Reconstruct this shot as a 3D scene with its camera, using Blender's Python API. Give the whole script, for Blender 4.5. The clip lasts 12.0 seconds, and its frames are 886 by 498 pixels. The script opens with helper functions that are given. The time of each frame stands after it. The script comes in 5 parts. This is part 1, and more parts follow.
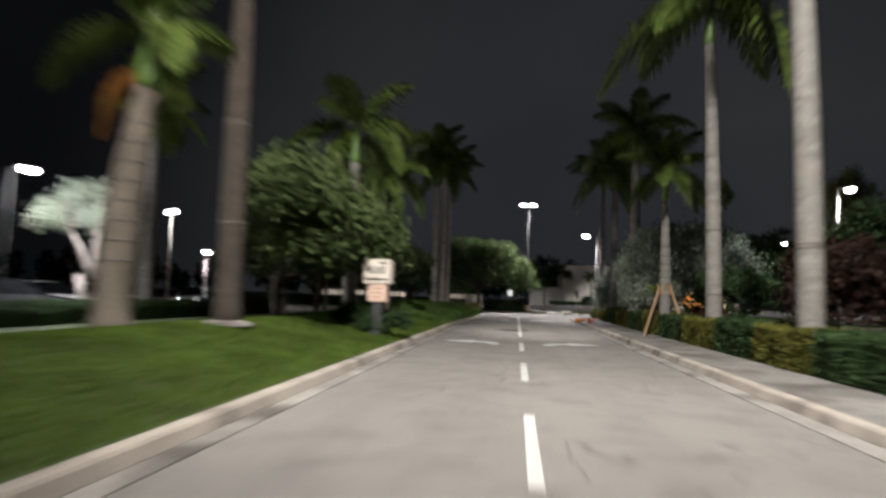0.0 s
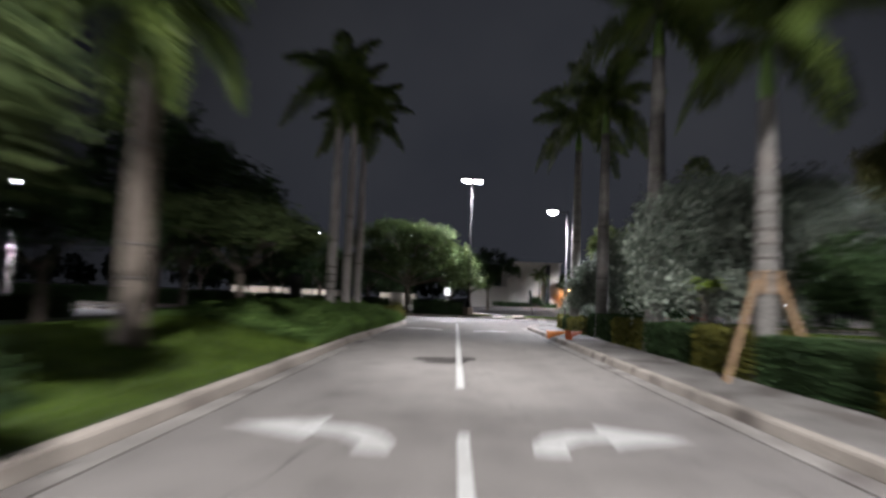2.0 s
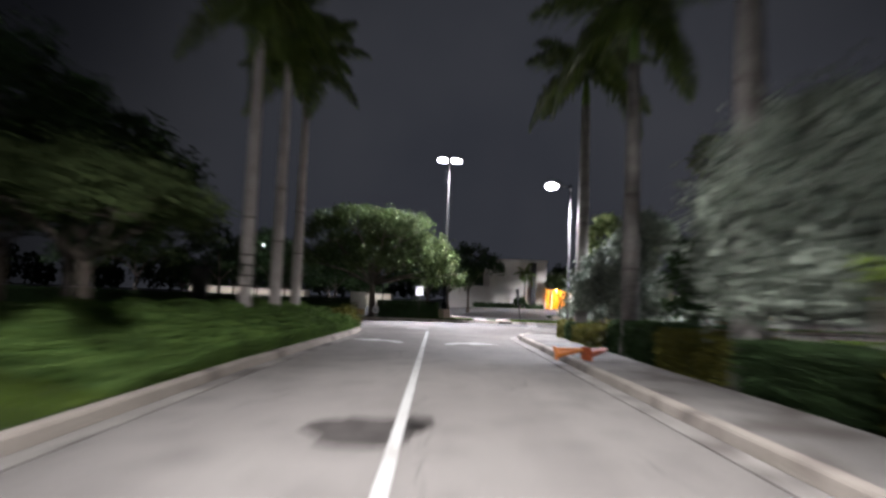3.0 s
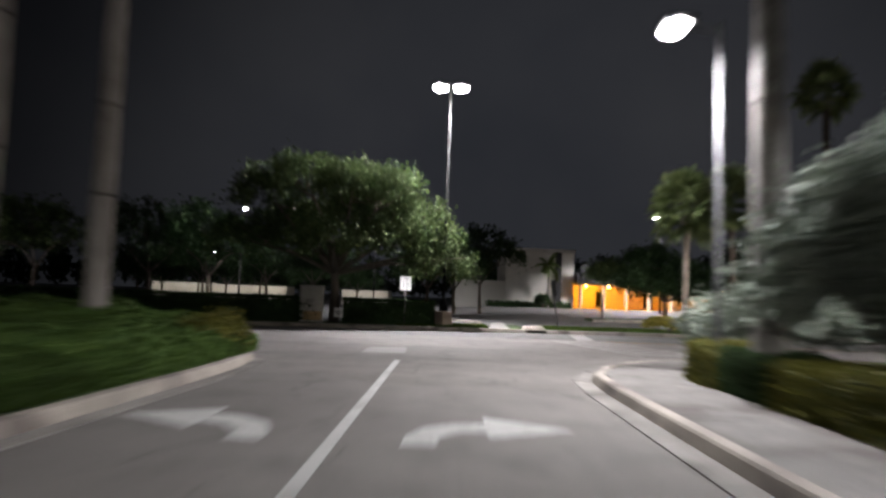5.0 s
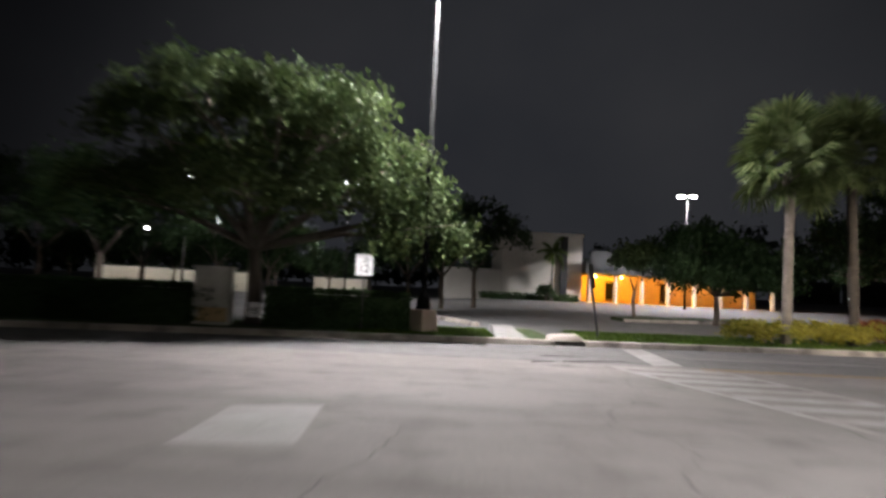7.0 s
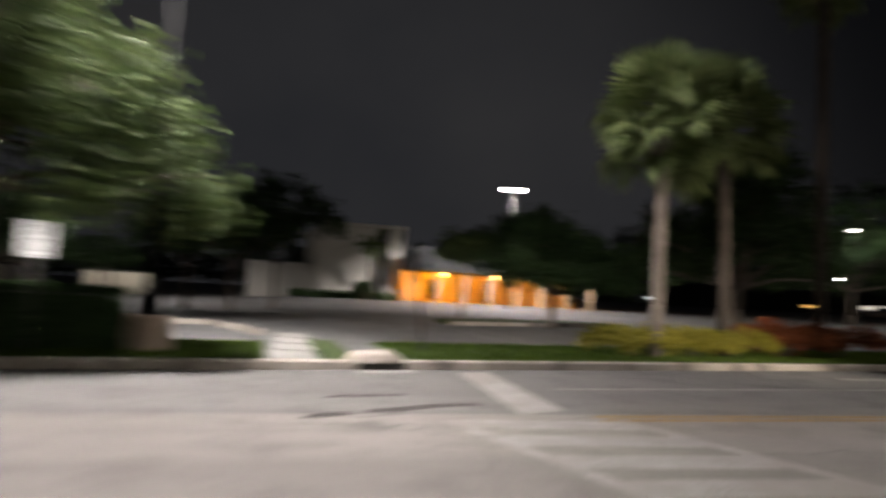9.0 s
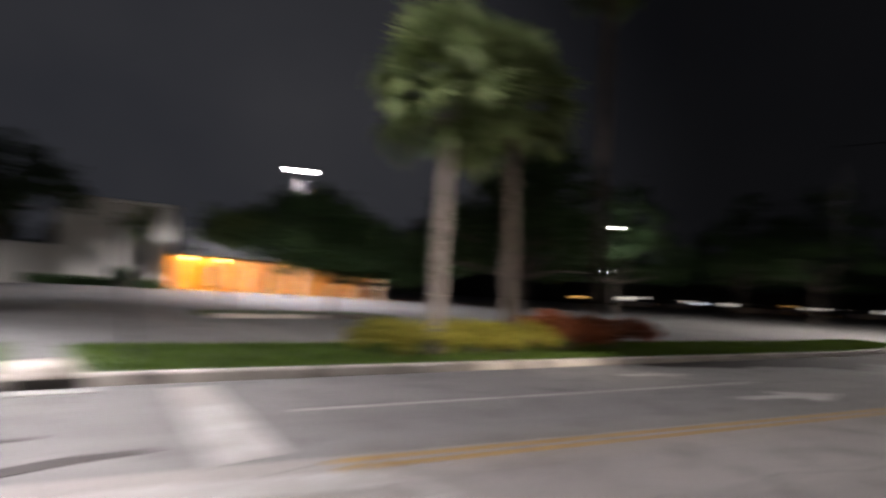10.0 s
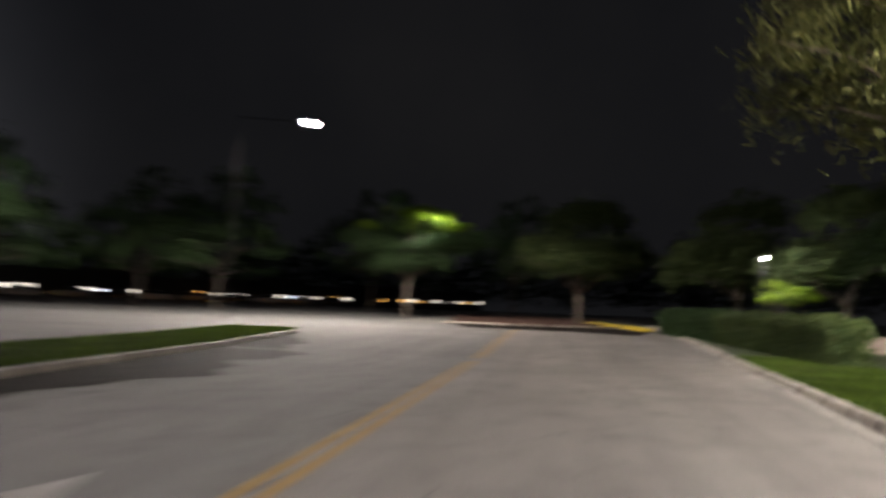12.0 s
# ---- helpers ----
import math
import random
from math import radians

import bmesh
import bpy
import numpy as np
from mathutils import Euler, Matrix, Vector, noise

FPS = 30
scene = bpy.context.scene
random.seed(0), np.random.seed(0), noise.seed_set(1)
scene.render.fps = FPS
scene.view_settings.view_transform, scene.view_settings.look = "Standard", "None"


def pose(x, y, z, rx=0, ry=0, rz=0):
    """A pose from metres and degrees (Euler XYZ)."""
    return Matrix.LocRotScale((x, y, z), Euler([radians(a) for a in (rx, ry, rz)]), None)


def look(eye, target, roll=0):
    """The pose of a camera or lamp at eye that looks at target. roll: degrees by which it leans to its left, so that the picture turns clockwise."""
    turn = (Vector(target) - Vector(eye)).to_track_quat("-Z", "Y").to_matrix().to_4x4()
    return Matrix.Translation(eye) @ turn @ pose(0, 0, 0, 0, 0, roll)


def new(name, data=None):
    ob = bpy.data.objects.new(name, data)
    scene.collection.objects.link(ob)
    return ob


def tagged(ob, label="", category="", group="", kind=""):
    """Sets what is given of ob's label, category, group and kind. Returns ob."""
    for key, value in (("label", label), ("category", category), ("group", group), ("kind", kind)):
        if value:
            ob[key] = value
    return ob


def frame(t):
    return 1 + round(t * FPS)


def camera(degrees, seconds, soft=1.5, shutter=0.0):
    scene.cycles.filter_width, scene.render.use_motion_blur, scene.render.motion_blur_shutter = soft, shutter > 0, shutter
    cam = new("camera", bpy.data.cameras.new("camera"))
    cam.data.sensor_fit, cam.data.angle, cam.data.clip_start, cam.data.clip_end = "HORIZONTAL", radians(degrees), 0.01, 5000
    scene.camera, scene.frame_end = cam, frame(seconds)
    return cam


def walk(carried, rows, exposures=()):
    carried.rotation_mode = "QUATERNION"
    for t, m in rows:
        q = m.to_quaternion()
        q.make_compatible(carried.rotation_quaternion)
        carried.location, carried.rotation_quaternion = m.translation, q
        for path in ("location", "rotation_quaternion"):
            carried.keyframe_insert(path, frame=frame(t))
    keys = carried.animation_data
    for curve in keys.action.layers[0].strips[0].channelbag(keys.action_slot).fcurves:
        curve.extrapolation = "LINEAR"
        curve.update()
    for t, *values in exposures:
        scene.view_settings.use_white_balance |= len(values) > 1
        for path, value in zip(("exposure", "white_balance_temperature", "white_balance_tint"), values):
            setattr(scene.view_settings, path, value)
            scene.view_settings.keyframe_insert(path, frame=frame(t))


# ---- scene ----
cam = camera(67.7, 12.0, soft=2.6, shutter=2.2)
PATH = [
    (0, (-0.124, -5.005, 1.336), (-0.348, -3.023, 1.479), 1.8),
    (0.3, (-0.191, -3.224, 1.311), (-0.379, -1.238, 1.45), 1.8),
    (0.5, (-0.172, -2.0, 1.34), (-0.339, -0.012, 1.476), 1.9),
    (1, (-0.256, 1.277, 1.356), (-0.372, 3.269, 1.493), 1.7),
    (1.5, (-0.204, 4.765, 1.35), (-0.286, 6.758, 1.492), 2.0),
    (2, (-0.078, 8.508, 1.35), (-0.122, 10.502, 1.498), 2.4),
    (2.5, (0.137, 12.381, 1.362), (0.129, 14.374, 1.517), 1.8),
    (3, (0.393, 16.197, 1.366), (0.405, 18.191, 1.518), 2.3),
    (4.8, (1.027, 29.002, 1.333), (1.01, 30.996, 1.481), 2.1),
    (5.5, (1.109, 33.136, 1.347), (1.079, 35.132, 1.482), 2.1),
    (6, (1.114, 35.562, 1.338), (1.09, 37.558, 1.467), 2.0),
    (6.5, (1.265, 38.158, 1.352), (1.243, 40.155, 1.469), 2.0),
    (6.7, (1.201, 39.001, 1.354), (1.19, 40.997, 1.47), 2.3),
    (8.3, (1.737, 44.367, 1.344), (1.967, 46.349, 1.473), 2.9),
    (8.5, (1.924, 44.872, 1.337), (2.231, 46.844, 1.467), 2.9),
    (9, (2.5, 46.094, 1.329), (3.038, 48.015, 1.467), 3.1),
    (9.5, (3.19, 47.209, 1.357), (3.972, 49.045, 1.498), 3.1),
    (10, (4.16, 48.225, 1.366), (5.252, 49.894, 1.507), 3.5),
    (10.5, (5.61, 49.259, 1.33), (7.031, 50.658, 1.488), 3.4),
    (10.8, (6.703, 49.82, 1.344), (8.303, 51.009, 1.5), 3.2),
    (11.2, (8.517, 50.293, 1.338), (10.297, 51.194, 1.493), 2.4),
    (11.6, (10.438, 50.799, 1.358), (12.35, 51.36, 1.532), 1.5),
    (12, (12.508, 50.962, 1.353), (14.472, 51.293, 1.541), 2.1),
]
EXPOSURES = [(0.0, 0.6, 6400, 10), (0.5, 0.25, 6600, 10), (1.0, 0.75, 6050, 12), (2.0, 0.98, 6000, 13), (3.0, 1.22, 6000, 14), (4.8, 0.75, 6250, 11), (6.5, 0.7, 6250, 11), (8.5, 0.5, 6800, 10),
             (9.5, 0.6, 6600, 12), (10.5, 1.3, 6200, 16), (11.0, 1.65, 6200, 10), (11.5, 1.75, 6000, 9), (12.0, 1.65, 6600, 12)]
walk(cam, [(t, look(eye, target, roll)) for t, eye, target, roll in PATH], EXPOSURES)

# strengths of the sky's glow and of the lamps
SKY = 0.0112
LAMP_A, LAMP_B, LAMP_C, LAMP_R, LAMP_L, LAMP_E, LAMP_S, LAMP_F, LAMP_N = 5600.0, 2000.0, 5400.0, 3200.0, 1500.0, 10500.0, 54000.0, 84000.0, 700.0
SHOP, HALL = 450.0, 32.0

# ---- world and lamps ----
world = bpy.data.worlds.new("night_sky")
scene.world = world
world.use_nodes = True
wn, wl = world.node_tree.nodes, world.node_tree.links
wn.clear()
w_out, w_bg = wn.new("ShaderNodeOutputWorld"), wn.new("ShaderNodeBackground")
w_co, w_noise, w_ramp = wn.new("ShaderNodeTexCoord"), wn.new("ShaderNodeTexNoise"), wn.new("ShaderNodeValToRGB")
w_noise.inputs["Scale"].default_value, w_noise.inputs["Detail"].default_value = 2.2, 4.0
w_ramp.color_ramp.elements[0].position, w_ramp.color_ramp.elements[1].position = 0.3, 0.75
w_ramp.color_ramp.elements[0].color, w_ramp.color_ramp.elements[1].color = (0.70, 0.74, 0.88, 1), (1.18, 1.18, 1.26, 1)
wl.new(w_co.outputs["Generated"], w_noise.inputs["Vector"])
wl.new(w_noise.outputs["Fac"], w_ramp.inputs["Fac"])
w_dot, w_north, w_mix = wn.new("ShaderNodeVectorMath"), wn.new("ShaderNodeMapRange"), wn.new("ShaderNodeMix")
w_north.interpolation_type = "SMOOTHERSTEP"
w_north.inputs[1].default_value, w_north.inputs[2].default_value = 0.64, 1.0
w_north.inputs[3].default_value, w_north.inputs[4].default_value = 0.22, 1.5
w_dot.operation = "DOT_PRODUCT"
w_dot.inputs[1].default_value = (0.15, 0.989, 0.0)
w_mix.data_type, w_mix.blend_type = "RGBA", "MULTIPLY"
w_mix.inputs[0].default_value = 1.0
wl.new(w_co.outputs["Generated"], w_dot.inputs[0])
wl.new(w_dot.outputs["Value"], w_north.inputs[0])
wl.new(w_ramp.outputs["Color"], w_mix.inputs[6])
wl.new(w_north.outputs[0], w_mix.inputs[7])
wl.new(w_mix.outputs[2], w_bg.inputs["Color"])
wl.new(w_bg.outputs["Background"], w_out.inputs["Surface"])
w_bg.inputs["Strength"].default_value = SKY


def lamp_light(x, y, z, watts, colour=(1.0, 0.975, 0.975), size=0.25, down=0.0, aim=None, blend=0.35):
    """The light of one lamp head, or an added light; down: the full angle of its cone, 0 for all round."""
    data = bpy.data.lights.new("lamp_light", "SPOT" if down else "POINT")
    data.energy, data.color, data.shadow_soft_size = watts, colour, size
    if down:
        data.spot_size, data.spot_blend = radians(down), blend
    ob = new("lamp_light", data)
    ob.matrix_basis = look((x, y, z), aim) if aim else pose(x, y, z)
    return ob


# ---- materials ----
def material(name):
    m = bpy.data.materials.new(name)
    m.use_nodes = True
    n = m.node_tree.nodes
    return m, n, m.node_tree.links, n["Principled BSDF"]


def mixed(n, l, fac, a, b):
    node = n.new("ShaderNodeMix")
    node.data_type = "RGBA"
    for socket, value in ((node.inputs[0], fac), (node.inputs[6], a), (node.inputs[7], b)):
        if isinstance(value, (tuple, float, int)):
            socket.default_value = (*value, 1) if isinstance(value, tuple) else value
        else:
            l.new(value, socket)
    return node.outputs[2]


def noise_fac(n, l, scale, low=0.35, high=0.65, detail=4.0, stretch=None, source="Object"):
    co, tex, ramp = n.new("ShaderNodeTexCoord"), n.new("ShaderNodeTexNoise"), n.new("ShaderNodeMapRange")
    tex.inputs["Scale"].default_value, tex.inputs["Detail"].default_value = scale, detail
    ramp.inputs[1].default_value, ramp.inputs[2].default_value = low, high
    if stretch:
        mapping = n.new("ShaderNodeMapping")
        mapping.inputs["Scale"].default_value = stretch
        l.new(co.outputs[source], mapping.inputs["Vector"])
        l.new(mapping.outputs["Vector"], tex.inputs["Vector"])
    else:
        l.new(co.outputs[source], tex.inputs["Vector"])
    l.new(tex.outputs["Fac"], ramp.inputs[0])
    return ramp.outputs[0]


def add_bump(n, l, b, height, strength=0.3, distance=0.01):
    bump = n.new("ShaderNodeBump")
    bump.inputs["Strength"].default_value, bump.inputs["Distance"].default_value = strength, distance
    l.new(height, bump.inputs["Height"])
    l.new(bump.outputs["Normal"], b.inputs["Normal"])


def surface(name, dark, light, coarse=1.5, fine=60.0, rough=0.8, bump=0.3, stain=None, metal=0.0, stretch=None, spread=0.0, stain_from=0.56):
    """A plain rough surface: two scales of variation, an optional stain colour, relief; spread: variation from piece to piece."""
    m, n, l, b = material(name)
    colour = mixed(n, l, noise_fac(n, l, coarse, 0.3, 0.7, stretch=stretch), dark, light)
    grain = noise_fac(n, l, fine, 0.25, 0.75, 3.0)
    shade = n.new("ShaderNodeMix")
    shade.data_type, shade.blend_type = "RGBA", "MULTIPLY"
    shade.inputs[0].default_value = 0.45
    l.new(colour, shade.inputs[6])
    l.new(grain, shade.inputs[7])
    colour = shade.outputs[2]
    if stain:
        colour = mixed(n, l, noise_fac(n, l, coarse * 0.37, stain_from, stain_from + 0.14, 6.0), colour, stain)
    if spread:
        info, hsv, rng = n.new("ShaderNodeObjectInfo"), n.new("ShaderNodeHueSaturation"), n.new("ShaderNodeMapRange")
        rng.inputs[3].default_value, rng.inputs[4].default_value = 1 - spread, 1 + spread
        l.new(info.outputs["Random"], rng.inputs[0])
        l.new(rng.outputs[0], hsv.inputs["Value"])
        l.new(colour, hsv.inputs["Color"])
        colour = hsv.outputs["Color"]
    l.new(colour, b.inputs["Base Color"])
    b.inputs["Roughness"].default_value, b.inputs["Metallic"].default_value = rough, metal
    if bump:
        add_bump(n, l, b, grain, bump)
    return m


def leaf_material(name, dark, light, rough=0.65, through_it=0.25):
    """Leaves: varied from leaf to leaf and bush to bush, some light passing through."""
    m, n, l, b = material(name)
    geo, info = n.new("ShaderNodeNewGeometry"), n.new("ShaderNodeObjectInfo")
    colour = mixed(n, l, geo.outputs["Random Per Island"], dark, light)
    patch = noise_fac(n, l, 0.9, 0.35, 0.65)
    hsv, rng = n.new("ShaderNodeHueSaturation"), n.new("ShaderNodeMapRange")
    rng.inputs[3].default_value, rng.inputs[4].default_value = 0.7, 1.25
    l.new(patch, rng.inputs[0])
    l.new(rng.outputs[0], hsv.inputs["Value"])
    l.new(colour, hsv.inputs["Color"])
    l.new(hsv.outputs["Color"], b.inputs["Base Color"])
    b.inputs["Roughness"].default_value, b.inputs["Specular IOR Level"].default_value = rough, 0.15
    trans, mix = n.new("ShaderNodeBsdfTranslucent"), n.new("ShaderNodeMixShader")
    mix.inputs[0].default_value = through_it
    l.new(hsv.outputs["Color"], trans.inputs["Color"])
    l.new(b.outputs[0], mix.inputs[1])
    l.new(trans.outputs[0], mix.inputs[2])
    l.new(mix.outputs[0], n["Material Output"].inputs["Surface"])
    return m


def glowing(name, colour, strength):
    m, n, l, b = material(name)
    b.inputs["Base Color"].default_value = (*colour, 1)
    b.inputs["Emission Color"].default_value, b.inputs["Emission Strength"].default_value = (*colour, 1), strength
    return m


def asphalt_material(name, dark, light, way=(1.6, 0.09, 1.0), wheel=0.4):
    """Worn asphalt: aggregate grain, broad patches, fine cracks and oil stains."""
    m, n, l, b = material(name)
    colour = mixed(n, l, noise_fac(n, l, 0.22, 0.3, 0.7, 5.0), dark, light)
    colour = mixed(n, l, noise_fac(n, l, 1.4, 0.5, 0.8, 6.0), colour, tuple(0.72 * v for v in dark))
    streak = noise_fac(n, l, 0.8, 0.45, 0.75, 4.0, way)
    fade = n.new("ShaderNodeMath")
    fade.operation, fade.inputs[1].default_value = "MULTIPLY", wheel
    l.new(streak, fade.inputs[0])
    colour = mixed(n, l, fade.outputs[0], colour, tuple(0.75 * v for v in dark))
    grain = noise_fac(n, l, 90.0, 0.25, 0.75, 2.0)
    shade = n.new("ShaderNodeMix")
    shade.data_type, shade.blend_type = "RGBA", "MULTIPLY"
    shade.inputs[0].default_value = 0.5
    l.new(colour, shade.inputs[6])
    l.new(grain, shade.inputs[7])
    co, warp, add, vor = n.new("ShaderNodeTexCoord"), n.new("ShaderNodeTexNoise"), n.new("ShaderNodeVectorMath"), n.new("ShaderNodeTexVoronoi")
    warp.inputs["Scale"].default_value = 0.7
    vor.feature = "DISTANCE_TO_EDGE"
    vor.inputs["Scale"].default_value = 0.3
    l.new(co.outputs["Object"], warp.inputs["Vector"])
    l.new(co.outputs["Object"], add.inputs[0])
    l.new(warp.outputs["Color"], add.inputs[1])
    l.new(add.outputs[0], vor.inputs["Vector"])
    crack = n.new("ShaderNodeMapRange")
    crack.inputs[1].default_value, crack.inputs[2].default_value = 0.0, 0.006
    crack.inputs[3].default_value, crack.inputs[4].default_value = 0.45, 0.0
    l.new(vor.outputs["Distance"], crack.inputs[0])
    colour = mixed(n, l, crack.outputs[0], shade.outputs[2], (0.03, 0.028, 0.026))
    l.new(colour, b.inputs["Base Color"])
    b.inputs["Roughness"].default_value = 0.9
    b.inputs["Specular IOR Level"].default_value = 0.3
    add_bump(n, l, b, grain, 0.35)
    return m


M = {}
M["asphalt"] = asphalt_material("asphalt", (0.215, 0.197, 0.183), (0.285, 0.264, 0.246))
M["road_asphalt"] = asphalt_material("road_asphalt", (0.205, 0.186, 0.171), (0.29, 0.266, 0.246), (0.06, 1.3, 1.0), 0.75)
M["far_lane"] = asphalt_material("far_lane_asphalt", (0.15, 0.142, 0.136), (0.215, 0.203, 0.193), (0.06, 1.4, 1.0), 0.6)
M["lot_asphalt"] = asphalt_material("lot_asphalt", (0.14, 0.134, 0.13), (0.195, 0.187, 0.18))
M["concrete"] = surface("concrete", (0.34, 0.295, 0.255), (0.46, 0.405, 0.35), 2.8, 45, 0.9, 0.25, (0.13, 0.108, 0.096), spread=0.16, stain_from=0.52)
M["pavement"] = surface("pavement_concrete", (0.16, 0.148, 0.137), (0.235, 0.218, 0.202), 2.6, 45, 0.9, 0.25, (0.085, 0.072, 0.065), spread=0.2, stain_from=0.49)
M["gutter"] = surface("gutter_concrete", (0.22, 0.2, 0.185), (0.33, 0.305, 0.28), 2.4, 40, 0.9, 0.25, (0.09, 0.077, 0.07), spread=0.16, stain_from=0.5)
M["pedestal"] = surface("pedestal_concrete", (0.42, 0.31, 0.25), (0.55, 0.42, 0.35), 2, 40, 0.85, 0.25, spread=0.03)
M["paint_white"] = surface("white_road_paint", (0.5, 0.49, 0.47), (0.68, 0.67, 0.65), 3, 30, 0.6, 0.2, (0.24, 0.22, 0.2))
M["paint_worn"] = surface("worn_white_paint", (0.23, 0.215, 0.2), (0.35, 0.335, 0.315), 2.5, 30, 0.7, 0.2, (0.19, 0.173, 0.158), stain_from=0.47)
M["paint_yellow"] = surface("yellow_road_paint", (0.23, 0.135, 0.034), (0.3, 0.185, 0.052), 3, 30, 0.9, 0.2, (0.2, 0.14, 0.07))
M["kerb_yellow"] = surface("yellow_kerb_paint", (0.6, 0.42, 0.03), (0.75, 0.55, 0.05), 2, 30, 0.6, 0.2)
M["oil"] = surface("oil_stain", (0.05, 0.045, 0.042), (0.1, 0.09, 0.085), 3, 60, 0.95, 0.2)
M["dark_road"] = surface("dark_asphalt", (0.014, 0.010, 0.009), (0.034, 0.025, 0.022), 1.5, 60, 0.8, 0.2)
M["dark_road"].node_tree.nodes["Principled BSDF"].inputs["Specular IOR Level"].default_value = 0.05
M["oil"].node_tree.nodes["Principled BSDF"].inputs["Specular IOR Level"].default_value = 0.1
M["patch"] = surface("concrete_patch", (0.25, 0.235, 0.22), (0.31, 0.295, 0.275), 2, 50, 0.8, 0.2)
M["soil"] = surface("soil", (0.03, 0.022, 0.015), (0.055, 0.04, 0.028), 3, 50, 0.95, 0.5)
M["mulch"] = surface("red_mulch", (0.07, 0.028, 0.018), (0.13, 0.05, 0.03), 6, 50, 0.95, 0.6)
M["lawn"] = surface("lawn_turf", (0.026, 0.046, 0.008), (0.048, 0.076, 0.012), 0.7, 45, 0.95, 0.5, (0.045, 0.05, 0.018))
M["grass"] = leaf_material("grass_blades", (0.034, 0.066, 0.008), (0.092, 0.13, 0.02), 0.65, 0.3)
M["leaf"] = leaf_material("green_leaves", (0.037, 0.058, 0.02), (0.088, 0.115, 0.042), 0.8, 0.2)
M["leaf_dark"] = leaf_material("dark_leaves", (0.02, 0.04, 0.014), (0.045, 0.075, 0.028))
M["leaf_silver"] = leaf_material("silver_leaves", (0.125, 0.148, 0.115), (0.225, 0.252, 0.205), 0.75, 0.1)
M["leaf_yellow"] = leaf_material("yellow_green_leaves", (0.065, 0.07, 0.016), (0.14, 0.13, 0.026))
M["leaf_gold"] = leaf_material("golden_leaves", (0.17, 0.155, 0.025), (0.36, 0.31, 0.05))
M["leaf_red"] = leaf_material("red_leaves", (0.12, 0.034, 0.016), (0.27, 0.085, 0.036))
M["leaf_maroon"] = leaf_material("maroon_leaves", (0.018, 0.010, 0.008), (0.036, 0.017, 0.012))
M["leaf_cover"] = leaf_material("ground_cover_leaves", (0.045, 0.088, 0.022), (0.11, 0.17, 0.042))
M["leaf_lime"] = leaf_material("lime_leaves", (0.13, 0.2, 0.02), (0.26, 0.36, 0.05), 0.5, 0.4)
M["needles"] = leaf_material("needle_foliage", (0.05, 0.056, 0.018), (0.12, 0.122, 0.04), 0.6, 0.2)
M["frond"] = leaf_material("palm_leaflets", (0.05, 0.082, 0.018), (0.125, 0.165, 0.04), 0.45, 0.25)
M["fan"] = leaf_material("fan_palm_leaves", (0.085, 0.115, 0.042), (0.2, 0.235, 0.1), 0.5, 0.25)
M["dead_frond"] = leaf_material("dead_palm_leaves", (0.30, 0.13, 0.03), (0.42, 0.2, 0.06), 0.7, 0.2)
M["royal_trunk"] = surface("royal_palm_bark", (0.135, 0.124, 0.112), (0.225, 0.208, 0.19), 2.5, 25, 0.8, 0.3, (0.17, 0.14, 0.12), stretch=(1, 1, 3))
M["ring"] = surface("palm_ring_scar", (0.085, 0.072, 0.062), (0.15, 0.13, 0.115), 4, 30, 0.9, 0.3)
M["crownshaft"] = surface("crownshaft", (0.10, 0.19, 0.04), (0.18, 0.28, 0.07), 2, 30, 0.4, 0.1, stretch=(2, 2, 0.4))
M["sabal_trunk"] = surface("sabal_bark", (0.15, 0.122, 0.102), (0.25, 0.21, 0.18), 4, 30, 0.9, 0.6, (0.1, 0.085, 0.07))
M["bark"] = surface("bark", (0.10, 0.08, 0.062), (0.19, 0.155, 0.125), 5, 35, 0.95, 0.7, stretch=(1, 1, 0.3))
M["brown_bark"] = surface("brown_palm_bark", (0.032, 0.024, 0.018), (0.064, 0.047, 0.036), 3, 30, 0.95, 0.5, (0.03, 0.024, 0.018), stretch=(1, 1, 2.5))
M["pale_bark"] = surface("pale_bark", (0.37, 0.33, 0.3), (0.54, 0.49, 0.455), 3, 35, 0.85, 0.4)
M["timber"] = surface("stake_timber", (0.22, 0.135, 0.07), (0.33, 0.21, 0.115), 4, 40, 0.8, 0.3, stretch=(1, 1, 0.2))
M["pole"] = surface("galvanised_pole", (0.36, 0.36, 0.37), (0.5, 0.5, 0.51), 3, 50, 0.5, 0.1, metal=0.3)
M["dark_pole"] = surface("bronze_pole", (0.06, 0.055, 0.05), (0.1, 0.09, 0.085), 3, 50, 0.5, 0.1)
M["black_pole"] = surface("black_pole", (0.004, 0.004, 0.004), (0.008, 0.008, 0.008), 3, 50, 0.9, 0.1)
M["black_pole"].node_tree.nodes["Principled BSDF"].inputs["Specular IOR Level"].default_value = 0.08
M["dark_metal"] = surface("dark_metal", (0.03, 0.03, 0.032), (0.055, 0.055, 0.055), 3, 50, 0.5, 0.1)
M["white_panel"] = surface("white_sign_face", (0.7, 0.69, 0.67), (0.8, 0.79, 0.77), 2, 50, 0.35, 0.05)
M["sign_cream"] = surface("cream_sign_face", (0.66, 0.58, 0.5), (0.76, 0.68, 0.6), 2, 50, 0.5, 0.05)
M["sign_pink"] = surface("salmon_sign_face", (0.62, 0.42, 0.34), (0.7, 0.5, 0.42), 2, 50, 0.5, 0.05)
M["sign_text"] = surface("dark_lettering", (0.05, 0.045, 0.04), (0.09, 0.08, 0.07), 3, 50, 0.5, 0.0)
